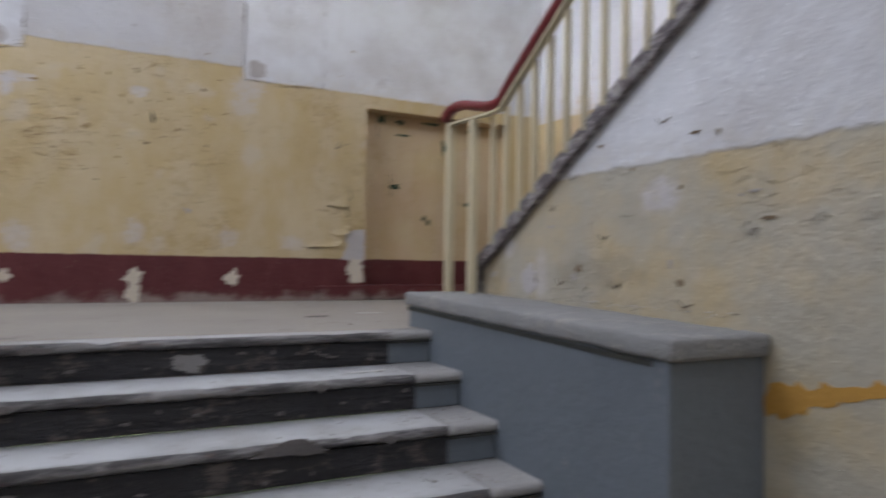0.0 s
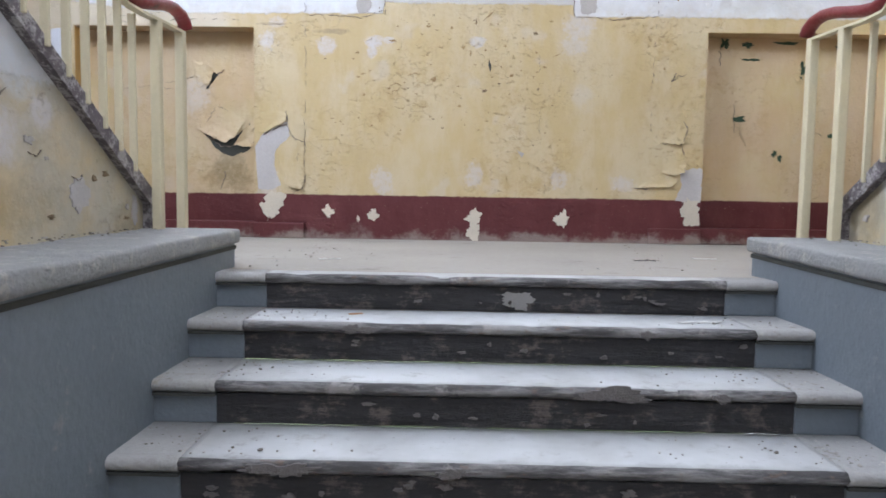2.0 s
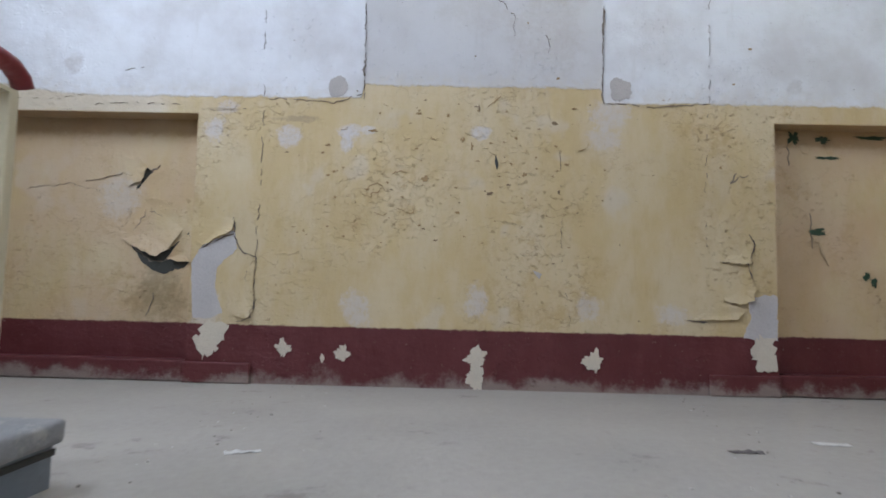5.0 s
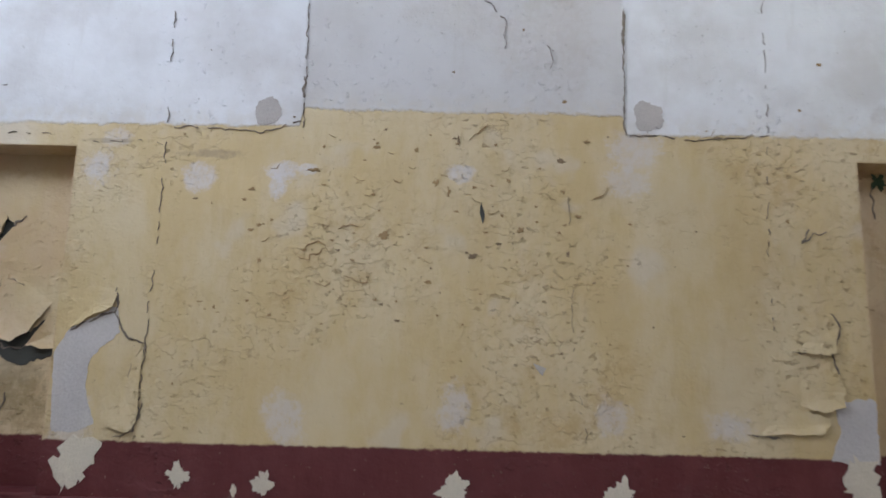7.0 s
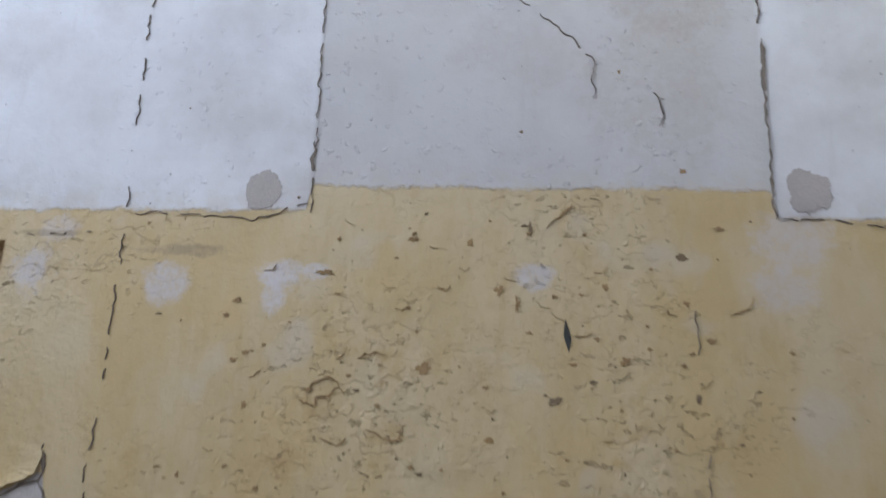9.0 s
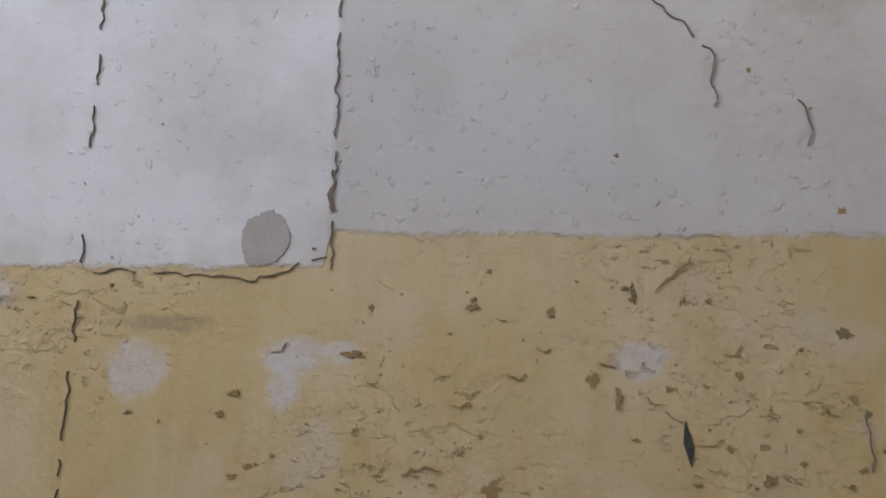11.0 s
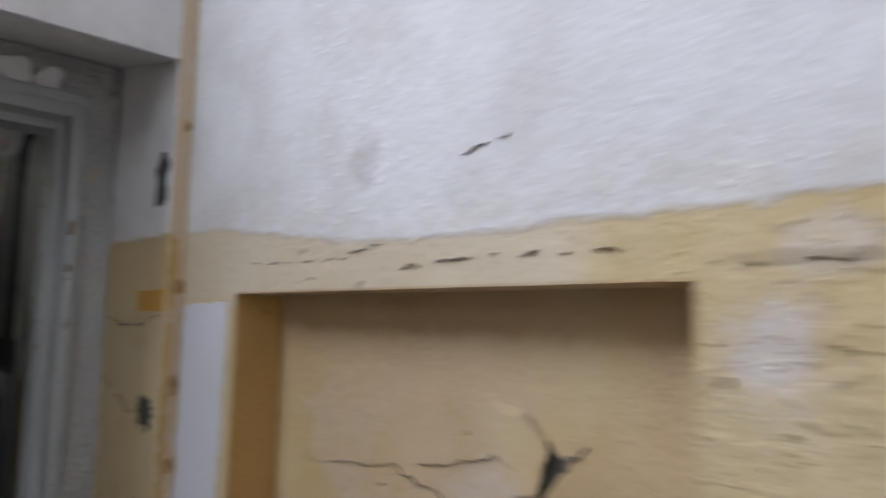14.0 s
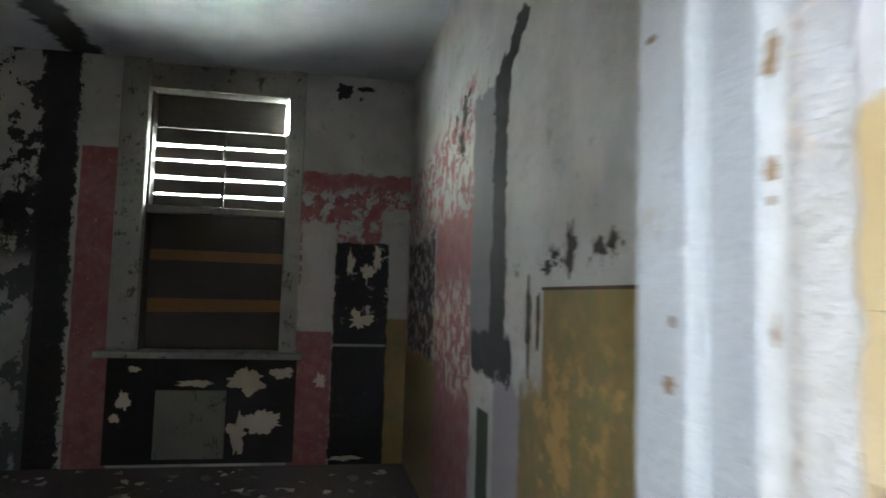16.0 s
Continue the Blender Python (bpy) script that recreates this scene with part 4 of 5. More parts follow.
def crack(parent, axis, c, sign, pts, width, seed, depth=0.0022, gaps=0.0, amp=0.007):
    """A broken dark line of uneven width."""
    depth += 0.0036 + 0.0004 * (int(seed * 10) % 5)
    width *= 0.5 if gaps else 0.72
    p = ragged([Vector(q) for q in pts], seed, 0.012, amp, False)
    bm = bmesh.new()
    prev = None
    for i, a in enumerate(p):
        b = p[min(i + 1, len(p) - 1)] - p[max(i - 1, 0)]
        nrm = Vector((-b.y, b.x)).normalized()
        e = min(i, len(p) - 1 - i) / 4
        k = 0.5 + 0.9 * noise.noise(Vector((i * 0.37, seed, 2.0)))
        w = width * max(0.08, k) * min(1.0, 0.25 + e)
        if gaps and noise.noise(Vector((i * 0.21, seed, 8.0))) < gaps - 0.5:
            prev = None
            continue
        cur = [bm.verts.new(place(axis, c + sign * depth, *(a + nrm * w * 0.5))), bm.verts.new(place(axis, c + sign * depth, *(a - nrm * w * 0.5))),
               bm.verts.new(place(axis, c - sign * 0.002, *(a - nrm * w * 0.5))), bm.verts.new(place(axis, c - sign * 0.002, *(a + nrm * w * 0.5)))]
        if prev:
            for j in range(4):
                bm.faces.new([prev[j], cur[j], cur[(j + 1) % 4], prev[(j + 1) % 4]])
        prev = cur
    if not bm.faces:
        bm.free()
        return None
    return part("crack", bm, crack_mat, parent)


def curl(parent, axis, c, sign, hinge, tip, width, lift, mat, seed, name="paint_curl"):
    """A loose flake, hinged on one edge, its free edge curling off the wall."""
    h, t = Vector(hinge), Vector(tip)
    side = Vector((-(t - h).y, (t - h).x)).normalized()
    bm = bmesh.new()
    nu, nv, rows = 9, 7, []
    for i in range(nu + 1):
        f = i / nu
        row = []
        for j in range(nv + 1):
            q = j / nv - 0.5
            edge = 1 + 0.5 * noise.noise(Vector((q * 3.1, seed * 1.7, 2.0))) + 0.2 * noise.noise(Vector((q * 11, seed, 6.0)))
            lean = 0.25 * noise.noise(Vector((seed * 2.3, 1.0, 5.0)))
            p = h + (t - h) * (f * edge) + side * ((q + lean * f) * width * (1 - 0.45 * f * abs(q) * 2 - 0.15 * f))
            out = lift * f ** 2.2 * (1 - 0.8 * abs(q)) * (0.4 if axis == "y" else 1.0) + 0.003
            row.append(bm.verts.new(place(axis, c + sign * out, p.x, p.y)))
        rows.append(row)
    for i in range(nu):
        for j in range(nv):
            bm.faces.new([rows[i][j], rows[i + 1][j], rows[i + 1][j + 1], rows[i][j + 1]])
    bm.normal_update()
    bmesh.ops.solidify(bm, geom=list(bm.faces), thickness=0.0018)
    return part(name, bm, mat, parent, "", True)


W = ("y", WALL_Y, -1)
B = ("y", NICHE_BACK, -1)
# bare plaster where the paint has torn off
shape("plaster_patch", end_wall, *W, [(-1.43, 0.86), (-1.22, 0.97), (-1.195, 0.85), (-1.32, 0.73), (-1.325, 0.6), (-1.27, 0.44), (-1.36, 0.40), (-1.46, 0.41), (-1.485, 0.75)], plaster_patch_mat, 1, 0.002, 0.005, "bare grey-white plaster where paint tore off")
shape("plaster_patch", end_wall, *W, [(-1.38, 0.37), (-1.225, 0.372), (-1.25, 0.28), (-1.322, 0.167), (-1.396, 0.15), (-1.44, 0.258)], cream_chip_mat, 2, 0.003, 0.022, "cream chip in the maroon band")
shape("plaster_patch", end_wall, *W, [(2.05, 0.614), (2.234, 0.633), (2.234, 0.352), (2.02, 0.36), (2.07, 0.48)], plaster_patch_mat, 3, 0.002, 0.008, "bare plaster by the niche edge")
shape("plaster_patch", end_wall, *W, [(2.08, 0.37), (2.215, 0.36), (2.22, 0.16), (2.13, 0.15), (2.08, 0.23)], cream_chip_mat, 4, 0.003, 0.022, "cream chip in the maroon band")
blot("filled_patch", end_wall, *W, -0.587, 1.928, 0.125, 0.15, grey_patch_mat, 1, 0.003, 0.22, "round grey filler patch")
blot("filled_patch", end_wall, *W, 1.255, 1.946, 0.14, 0.16, grey_patch_mat, 2, 0.003, 0.3, "round grey filler patch")
for i, (u, v, w, h) in enumerate(((-0.868, 0.227, 0.085, 0.06), (-0.87, 0.23, 0.045, 0.115), (-0.497, 0.201, 0.09, 0.06), (-0.49, 0.205, 0.055, 0.10), (0.355, 0.205, 0.13, 0.12), (0.34, 0.075, 0.115, 0.14), (1.085, 0.185, 0.11, 0.09), (1.10, 0.20, 0.05, 0.13), (-0.62, 0.17, 0.03, 0.05))):
    blot("paint_chip", end_wall, *W, u, v, w, h, cream_chip_mat, 40 + i, 0.0026, 0.55)
# dark render behind the torn lining of the niche
shape("torn_hole", end_wall, *B, [(-1.99, 0.90), (-1.91, 0.85), (-1.78, 0.82), (-1.69, 0.87), (-1.58, 0.97), (-1.55, 0.80), (-1.60, 0.73), (-1.70, 0.70), (-1.79, 0.69), (-1.88, 0.75)], slate_mat, 5, 0.003, 0.012, "dark torn hole in the paint")
shape("torn_hole", end_wall, *B, [(-1.90, 1.42), (-1.85, 1.37), (-1.90, 1.28), (-1.95, 1.25), (-1.91, 1.34)], slate_mat, 6, 0.003, 0.008)


def loose_sheet(parent, axis, c, sign, pts, seed):
    """A curled sheet of paint: (u, v, lift) round its outline, standing off the wall by lift."""
    mid = Vector((sum(p[0] for p in pts) / len(pts), sum(p[1] for p in pts) / len(pts), sum(p[2] for p in pts) / len(pts) * 0.3))
    ring = []
    for i, a in enumerate(pts):
        b = pts[(i + 1) % len(pts)]
        for q in range(6):
            p = Vector(a).lerp(Vector(b), q / 6)
            d = Vector((noise.noise(Vector((p.x * 23, p.y * 23, seed))), noise.noise(Vector((p.x * 23, p.y * 23, seed + 40))), 0))
            e = noise.noise(Vector((p.x * 70, p.y * 70, seed)))
            ring.append(p + d * 0.012 + Vector((e, -e, 0)) * 0.004)
    bm = bmesh.new()
    levels = [[bm.verts.new(place(axis, c + sign * (max(0.0006, mid.z + (p.z - mid.z) * f ** 1.8) if p.z > 0.0065 or f < 1 else -0.001), mid.x + (p.x - mid.x) * f, mid.y + (p.y - mid.y) * f)) for p in ring] for f in (0.4, 0.75, 1.0)]
    hub = bm.verts.new(place(axis, c + sign * max(0.0015, mid.z), mid.x, mid.y))
    n = len(ring)
    for i in range(n):
        j = (i + 1) % n
        bm.faces.new([hub, levels[0][i], levels[0][j]])
        for a, b in zip(levels, levels[1:]):
            bm.faces.new([a[i], b[i], b[j], a[j]])
    bm.normal_update()
    bmesh.ops.solidify(bm, geom=list(bm.faces), thickness=0.0012)
    return part("paint_sheet", bm, main_paint, parent)


loose_sheet(end_wall, *B, [(-2.06, 1.02, 0.0), (-1.93, 1.05, 0.002), (-1.87, 1.13, 0.008), (-1.78, 1.10, 0.002), (-1.62, 0.99, 0.004), (-1.70, 0.86, 0.03), (-1.78, 0.80, 0.045), (-1.90, 0.84, 0.035), (-2.03, 0.92, 0.01)], 1)
loose_sheet(end_wall, *B, [(-1.60, 0.96, 0.012), (-1.53, 0.90, 0.004), (-1.56, 0.77, 0.012), (-1.62, 0.765, 0.03), (-1.71, 0.785, 0.035)], 2)
loose_sheet(end_wall, *B, [(-2.08, 1.50, 0.0), (-1.94, 1.47, 0.008), (-1.88, 1.40, 0.03), (-1.92, 1.31, 0.022), (-2.03, 1.26, 0.004)], 3)
loose_sheet(end_wall, *B, [(-1.86, 1.355, 0.012), (-1.75, 1.38, 0.004), (-1.66, 1.45, 0.0), (-1.60, 1.30, 0.0), (-1.72, 1.14, 0.0), (-1.88, 1.16, 0.006), (-1.93, 1.26, 0.012)], 4)
# sheets lifting along the torn edges beside both niches
loose_sheet(end_wall, *W, [(-1.42, 0.87, 0.014), (-1.31, 0.925, 0.024), (-1.23, 0.965, 0.024), (-1.225, 1.05, 0.004), (-1.35, 1.08, 0.0), (-1.46, 0.98, 0.0)], 5)
loose_sheet(end_wall, *W, [(-1.33, 0.73, 0.003), (-1.20, 0.84, 0.006), (-1.12, 0.80, 0.012), (-1.08, 0.78, 0.006), (-1.075, 0.45, 0.014), (-1.11, 0.41, 0.03), (-1.20, 0.425, 0.012), (-1.27, 0.52, 0.002)], 6)
loose_sheet(end_wall, *W, [(1.87, 0.99, 0.0), (2.05, 1.02, 0.0), (2.09, 0.94, 0.012), (2.06, 0.83, 0.026), (1.97, 0.825, 0.022), (1.87, 0.84, 0.006)], 7)
loose_sheet(end_wall, *W, [(1.92, 0.74, 0.0), (2.05, 0.80, 0.004), (2.10, 0.66, 0.016), (2.08, 0.60, 0.03), (1.99, 0.565, 0.024), (1.90, 0.60, 0.006)], 8)
loose_sheet(end_wall, *W, [(1.86, 0.57, 0.0), (1.96, 0.575, 0.004), (2.02, 0.53, 0.014), (1.98, 0.475, 0.026), (1.86, 0.47, 0.018), (1.70, 0.465, 0.012), (1.74, 0.50, 0.0)], 9)
for i, (u, v, w, h) in enumerate(((2.441, 1.69, 0.06, 0.09), (2.634, 1.68, 0.07, 0.05), (2.581, 1.059, 0.10, 0.045), (3.103, 1.48, 0.05, 0.09), (3.08, 1.41, 0.06, 0.03), (2.903, 0.776, 0.035, 0.05), (2.949, 0.731, 0.03, 0.05), (3.379, 0.935, 0.08, 0.03), (2.645, 1.557, 0.13, 0.02), (3.45, 1.66, 0.12, 0.05), (2.95, 1.70, 0.2, 0.02))):
    blot("dark_chip", end_wall, *B, u, v, w, h, green_mat, 60 + i, 0.003, 0.9)
for i, (u, v) in enumerate(((2.66, 1.62), (2.5, 1.60), (2.56, 1.02), (3.05, 1.40))):
    curl(end_wall, *B, (u, v + 0.05), (u + 0.02, v - 0.03), 0.07, 0.02, main_paint, 20 + i)
# cracks of the end wall
for i, (pts, w, gp) in enumerate((
        ([(-0.42, 3.3), (-0.419, 2.489), (-0.411, 2.149), (-0.411, 1.849)], 0.013, 0.12), ([(-0.412, 2.12), (-0.414, 2.0)], 0.030, 0),
        ([(-1.09, 3.2), (-1.083, 2.272), (-1.067, 1.837), (-1.062, 1.382), (-1.071, 0.91), (-1.076, 0.394)], 0.007, 0.38),
        ([(1.143, 3.3), (1.141, 2.516), (1.137, 2.11), (1.14, 1.846)], 0.015, 0.2), ([(1.14, 2.5), (1.138, 2.3)], 0.028, 0),
        ([(1.83, 3.0), (1.832, 2.223), (1.825, 1.859), (1.80, 1.567), (1.79, 0.9)], 0.006, 0.5),
        ([(-1.055, 1.84), (-0.831, 1.838), (-0.607, 1.826), (-0.419, 1.882)], 0.010, 0.15), ([(1.165, 1.846), (1.479, 1.829), (1.825, 1.859)], 0.009, 0.2),
        # the next ribbons also draw the shadow lines under the lifted sheet edges
        ([(-1.417, 0.856), (-1.303, 0.911), (-1.229, 0.947), (-1.212, 1.0), (-1.227, 1.056)], 0.022, 0), ([(-1.229, 0.947), (-1.158, 0.831), (-1.073, 0.802), (-1.061, 0.757)], 0.016, 0),
        ([(-1.12, 0.80), (-1.13, 0.66), (-1.12, 0.6)], 0.008, 0.2), ([(-1.06, 0.53), (-1.09, 0.41), (-1.18, 0.385)], 0.012, 0),
        ([(2.068, 1.008), (2.102, 0.947), (2.06, 0.825), (1.879, 0.835)], 0.012, 0), ([(2.06, 0.825), (2.095, 0.615), (1.943, 0.567)], 0.010, 0), ([(1.80, 0.455), (1.671, 0.463)], 0.02, 0),
        ([(1.994, 1.412), (1.96, 1.332), (2.008, 1.38), (2.07, 1.397)], 0.016, 0), ([(0.865, 1.581), (0.885, 0.83), (0.938, 0.41)], 0.004, 0.55),
        ([(0.271, 2.699), (0.372, 2.61), (0.48, 2.523), (0.566, 2.419), (0.556, 2.279)], 0.007, 0.25), ([(0.77, 2.30), (0.80, 2.21), (0.76, 2.14)], 0.006, 0.1),
        ([(-2.2, 1.78), (-1.95, 1.80), (-1.6, 1.79)], 0.006, 0.5), ([(-2.9, 1.83), (-2.5, 1.81), (-2.2, 1.86)], 0.005, 0.5), ([(-2.0, 2.02), (-1.87, 2.04)], 0.006, 0.1),
                ([(-1.46, 1.76), (-1.2, 1.765), (-1.08, 1.75)], 0.006, 0.5))):
    crack(end_wall, *W, pts, w, i * 3.1, 0.0022, gp)
for i, (pts, w) in enumerate((([(-1.545, 0.931), (-1.666, 0.832), (-1.74, 0.766), (-1.838, 0.774), (-1.97, 0.874)], 0.018), ([(-1.791, 0.56), (-1.835, 0.401)], 0.008),
                              ([(-1.80, 1.42), (-1.845, 1.384), (-1.885, 1.283), (-1.892, 1.184)], 0.014), ([(-1.953, 0.971), (-1.87, 1.119), (-1.768, 1.072)], 0.007),
                              ([(-2.3, 1.3), (-2.05, 1.36), (-1.9, 1.33)], 0.0025), ([(-2.7, 1.25), (-2.4, 1.28), (-2.2, 1.24)], 0.003), ([(2.40, 1.66), (2.41, 1.5)], 0.01), ([(2.54, 1.18), (2.55, 0.95)], 0.007), ([(3.2, 0.96), (3.3, 0.93)], 0.006))):
    crack(end_wall, *B, pts, w, 100 + i * 2.3)
# brown scabs where thin paint has lifted
rs = random.Random(5)
scab_mat = plain("brown_scab", (0.33, 0.215, 0.10), 0.9, 0.6, 20, 0.002)
dark_scab = plain("dark_pock", (0.22, 0.155, 0.09), 0.95, 0.6, 25, 0.002)
for i in range(125):
    u = rs.gauss(0.1, 0.55) if i < 90 else rs.uniform(-1.4, 2.2)
    v = rs.uniform(0.9, 1.83) if i < 90 else rs.uniform(0.45, 2.6)
    if -1.07 < u < 2.1:
        a = rs.uniform(-0.5, 0.7)
        ln = rs.choice((0.007, 0.009, 0.012, 0.016, 0.03, 0.045))
        if ln > 0.025:
            crack(end_wall, *W, [(u, v), (u + ln * 0.5 * math.cos(a), v + ln * 0.5 * math.sin(a) - 0.01), (u + ln * math.cos(a), v + ln * math.sin(a))], rs.uniform(0.004, 0.008), i, 0.002, 0, 0.012).data.materials[0] = scab_mat
        else:
            blot("paint_pock", end_wall, *W, u, v, ln * rs.uniform(0.7, 1.8), ln * rs.uniform(0.5, 1.1), dark_scab if i % 4 == 0 else scab_mat, 200 + i, 0.002, 0.9)
# the larger pocks and scabs
for i, (u, v, w, h) in enumerate(((0.83, 1.71, 0.035, 0.024), (0.84, 1.56, 0.018, 0.016), (0.91, 1.44, 0.03, 0.012), (0.86, 1.26, 0.012, 0.028), (0.24, 1.59, 0.02, 0.03), (0.30, 1.55, 0.016, 0.05), (-0.01, 1.85, 0.014, 0.014),
                                  (-0.05, 1.76, 0.03, 0.018), (0.14, 1.75, 0.02, 0.022), (0.34, 1.80, 0.016, 0.04), (-0.34, 1.64, 0.045, 0.018), (0.64, 1.37, 0.03, 0.025), (0.42, 1.24, 0.035, 0.02), (0.0, 1.33, 0.04, 0.025), (-0.58, 1.2, 0.014, 0.02), (0.31, 2.15, 0.012, 0.008), (0.65, 2.38, 0.01, 0.01))):
    blot("paint_pock", end_wall, *W, u, v, w, h, scab_mat if i % 3 else dark_scab, 400 + i, 0.002, 0.9)
for i, pts in enumerate((((-0.41, 1.22), (-0.36, 1.20), (-0.33, 1.24), (-0.27, 1.26), (-0.25, 1.24)), ((-0.17, 1.14), (-0.12, 1.115), (-0.07, 1.12), (-0.05, 1.155)), ((-0.32, 1.10), (-0.27, 1.08), (-0.24, 1.11)), ((-0.22, 1.36), (-0.17, 1.385), (-0.12, 1.37)),
                         ((0.40, 1.81), (0.45, 1.86), (0.48, 1.89)), ((0.97, 1.53), (1.01, 1.545), (1.05, 1.585)), ((-0.36, 1.27), (-0.32, 1.30), (-0.27, 1.27)))):
    crack(end_wall, *W, list(pts), 0.013, 500 + i * 1.7, 0.002, 0, 0.01).data.materials[0] = scab_mat
shape("paint_pock", end_wall, *W, [(0.455, 1.50), (0.47, 1.44), (0.462, 1.40), (0.447, 1.45)], slate_mat, 71, 0.003, 0.003)
shape("paint_pock", end_wall, *W, [(0.70, 0.755), (0.76, 0.735), (0.74, 0.70)], grey_patch_mat, 72, 0.003, 0.004)
# skirting blocks and niche sills
for x0, x1, yb in ((-1.505, -1.07, WALL_Y), (1.80, 2.238, WALL_Y)):
    tagged(mesh_object("baseboard", box_bm(x0, x1, yb - 0.035, yb + 0.001, 0.0, 0.13, bevel=0.01), main_paint), "chipped maroon skirting block", "baseboard", kind="structure")
for x0, x1 in NICHES:
    tagged(mesh_object("baseboard", box_bm(x0 + 0.002, x1 - 0.002, WALL_Y + 0.012, NICHE_BACK + 0.001, 0.0, 0.135, bevel=0.01), main_paint), "maroon skirting inside the niche", "baseboard", kind="structure")

# west end: boxed pipe, patches and stains
pipe_mat = plain("peach_pipe_paint", (0.60, 0.47, 0.33), 0.7, 0.35, 9, 0.004, 0, (0.62, 0.57, 0.53), 0.06)
west_wall = bpy.data.objects["wall_west"]
N = ("y", NIB, -1)
NX = CX - SHAFT
shape("corner_band", west_wall, "x", NX, 1, [(NIB + 0.002, 0.01), (WALL_Y - 0.004, 0.01), (WALL_Y - 0.004, 3.2), (NIB + 0.002, 3.2)], pipe_mat, 79, 0.003, 0.003, "peach painted edge of the wall nib")
shape("corner_band", west_wall, "x", NX + 0.003, 1, [(NIB + 0.003, 0.4), (NIB + 0.035, 0.4), (NIB + 0.03, 1.2), (NIB + 0.036, 1.93), (NIB + 0.003, 1.95)], plain("worn_ochre_edge", (0.50, 0.34, 0.15), 0.8, 0.5, 12, 0.002, 0, (0.62, 0.52, 0.40), 0.08), 78, 0.003, 0.005, "worn ochre edge of the wall nib")
for i, (v, h) in enumerate(((1.42, 0.07), (1.15, 0.05), (1.76, 0.06), (2.35, 0.04))):
    blot("dark_stain", west_wall, "x", NX + 0.003, 1, 5.63, v, 0.03, h, scab_mat, 95 + i, 0.003, 0.6)
crack(west_wall, *N, [(-3.98, 1.655), (-3.8, 1.62), (-3.62, 1.625), (-3.42, 1.665)], 0.008, 301.0, 0.002, 0.1)
crack(west_wall, *N, [(-3.98, 1.41), (-3.74, 1.33), (-3.5, 1.24)], 0.006, 302.0, 0.002, 0.2)
shape("ochre_patch", west_wall, *N, [(-3.64, 1.752), (-3.40, 1.752), (-3.40, 1.676), (-3.64, 1.676)], ochre_mat, 81, 0.003, 0.003, "ochre paint rectangle left bare")
shape("pale_patch", end_wall, *W, [(-3.37, 1.70), (-3.04, 1.71), (-3.05, 1.3), (-3.06, 0.95), (-3.37, 0.9)], plain("bluish_white_wash", (0.66, 0.66, 0.70), 0.9, 0.2, 8, 0.003), 82, 0.003, 0.008, "bluish white strip beside the niche")
for i, (u, v, w, h) in enumerate(((-3.475, 2.165, 0.125, 0.15), (-3.50, 1.32, 0.12, 0.11))):
    blot("dark_stain", west_wall, *N, u, v, w, h, slate_mat, 90 + i, 0.003, 0.7)
shape("ochre_side", end_wall, "x", NICHES[0][0], 1, [(WALL_Y + 0.005, 1.73), (NICHE_BACK - 0.004, 1.73), (NICHE_BACK - 0.004, 0.5), (WALL_Y + 0.005, 0.5)], plain("niche_side_ochre", (0.47, 0.29, 0.10), 0.8, 0.6, 10, 0.003, 0, (0.30, 0.17, 0.07), 0.05), 83, 0.002, 0.002, "ochre painted side of the niche")

# flaking paint over the doorway
for i, (y, w, h, l) in enumerate(((4.30, 0.26, 0.05, 0.07), (4.52, 0.24, 0.045, 0.08), (4.70, 0.20, 0.07, 0.06), (4.86, 0.14, 0.10, 0.05), (5.02, 0.16, 0.03, 0.05), (5.17, 0.22, 0.05, 0.08), (5.28, 0.12, 0.09, 0.05))):
    curl(door, "x", -3.985, 1, (y, 2.55), (y + 0.05, 2.55 + h), w, l, white_curl_mat, 50 + i, "paint_curl")
for i, y in enumerate((4.72, 4.80, 5.0)):
    curl(door, "x", -3.972, 1, (y, 2.52), (y + 0.02, 2.47), 0.06, 0.02, ochre_mat if i == 0 else white_curl_mat, 60 + i, "paint_curl")

# flank walls: chips, stains
for s, nm in ((-1, "wall_flank_west"), (1, "wall_flank_east")):
    ob = bpy.data.objects[nm]
    c = CX + s * STRING
    spots = [(2.639, 0.332, 0.12, 0.13), (3.088, 0.27, 0.04, 0.12)] if s < 0 else [(2.723, 0.26, 0.13, 0.12)]
    for i, (u, v, w, h) in enumerate(spots):
        blot("plaster_patch", ob, "x", c, -s, u, v, w, h, plaster_patch_mat, 110 + i + s * 7, 0.002, 0.5)
    r2 = random.Random(8 + s)
    for i in range(26):
        u, v = r2.uniform(1.35, 3.05), r2.uniform(0.2, 0.9)
        if v < KERB_Z + SLOPE * (KERB_Y - u) - 0.12:
            if i % 3 == 0:
                crack(ob, "x", c, -s, [(u, v), (u + 0.04, v - 0.015), (u + 0.07, v + 0.01)], 0.008, i)
            else:
                blot("paint_pock", ob, "x", c, -s, u, v, r2.uniform(0.01, 0.05), r2.uniform(0.008, 0.03), dark_scab if i % 2 else grey_patch_mat, 130 + i, 0.002, 0.8)
    shape("ochre_stain", ob, "x", c, -s, [(1.395, -0.03), (1.25, -0.01), (1.06, 0.02), (0.95, 0.01), (1.14, -0.04), (1.3, -0.10), (1.395, -0.13)], ochre_mat, 140 + s, 0.002, 0.015, "ochre stain at the foot of the wall")
blot("worn_spot", stair, "y", TOP_NOSE + 0.022, -1, 0.47, -0.10, 0.12, 0.085, plain("scuffed_riser", (0.30, 0.28, 0.265), 0.95, 0.5, 25), 150, 0.004, 0.5, "whitish worn spot on the riser")

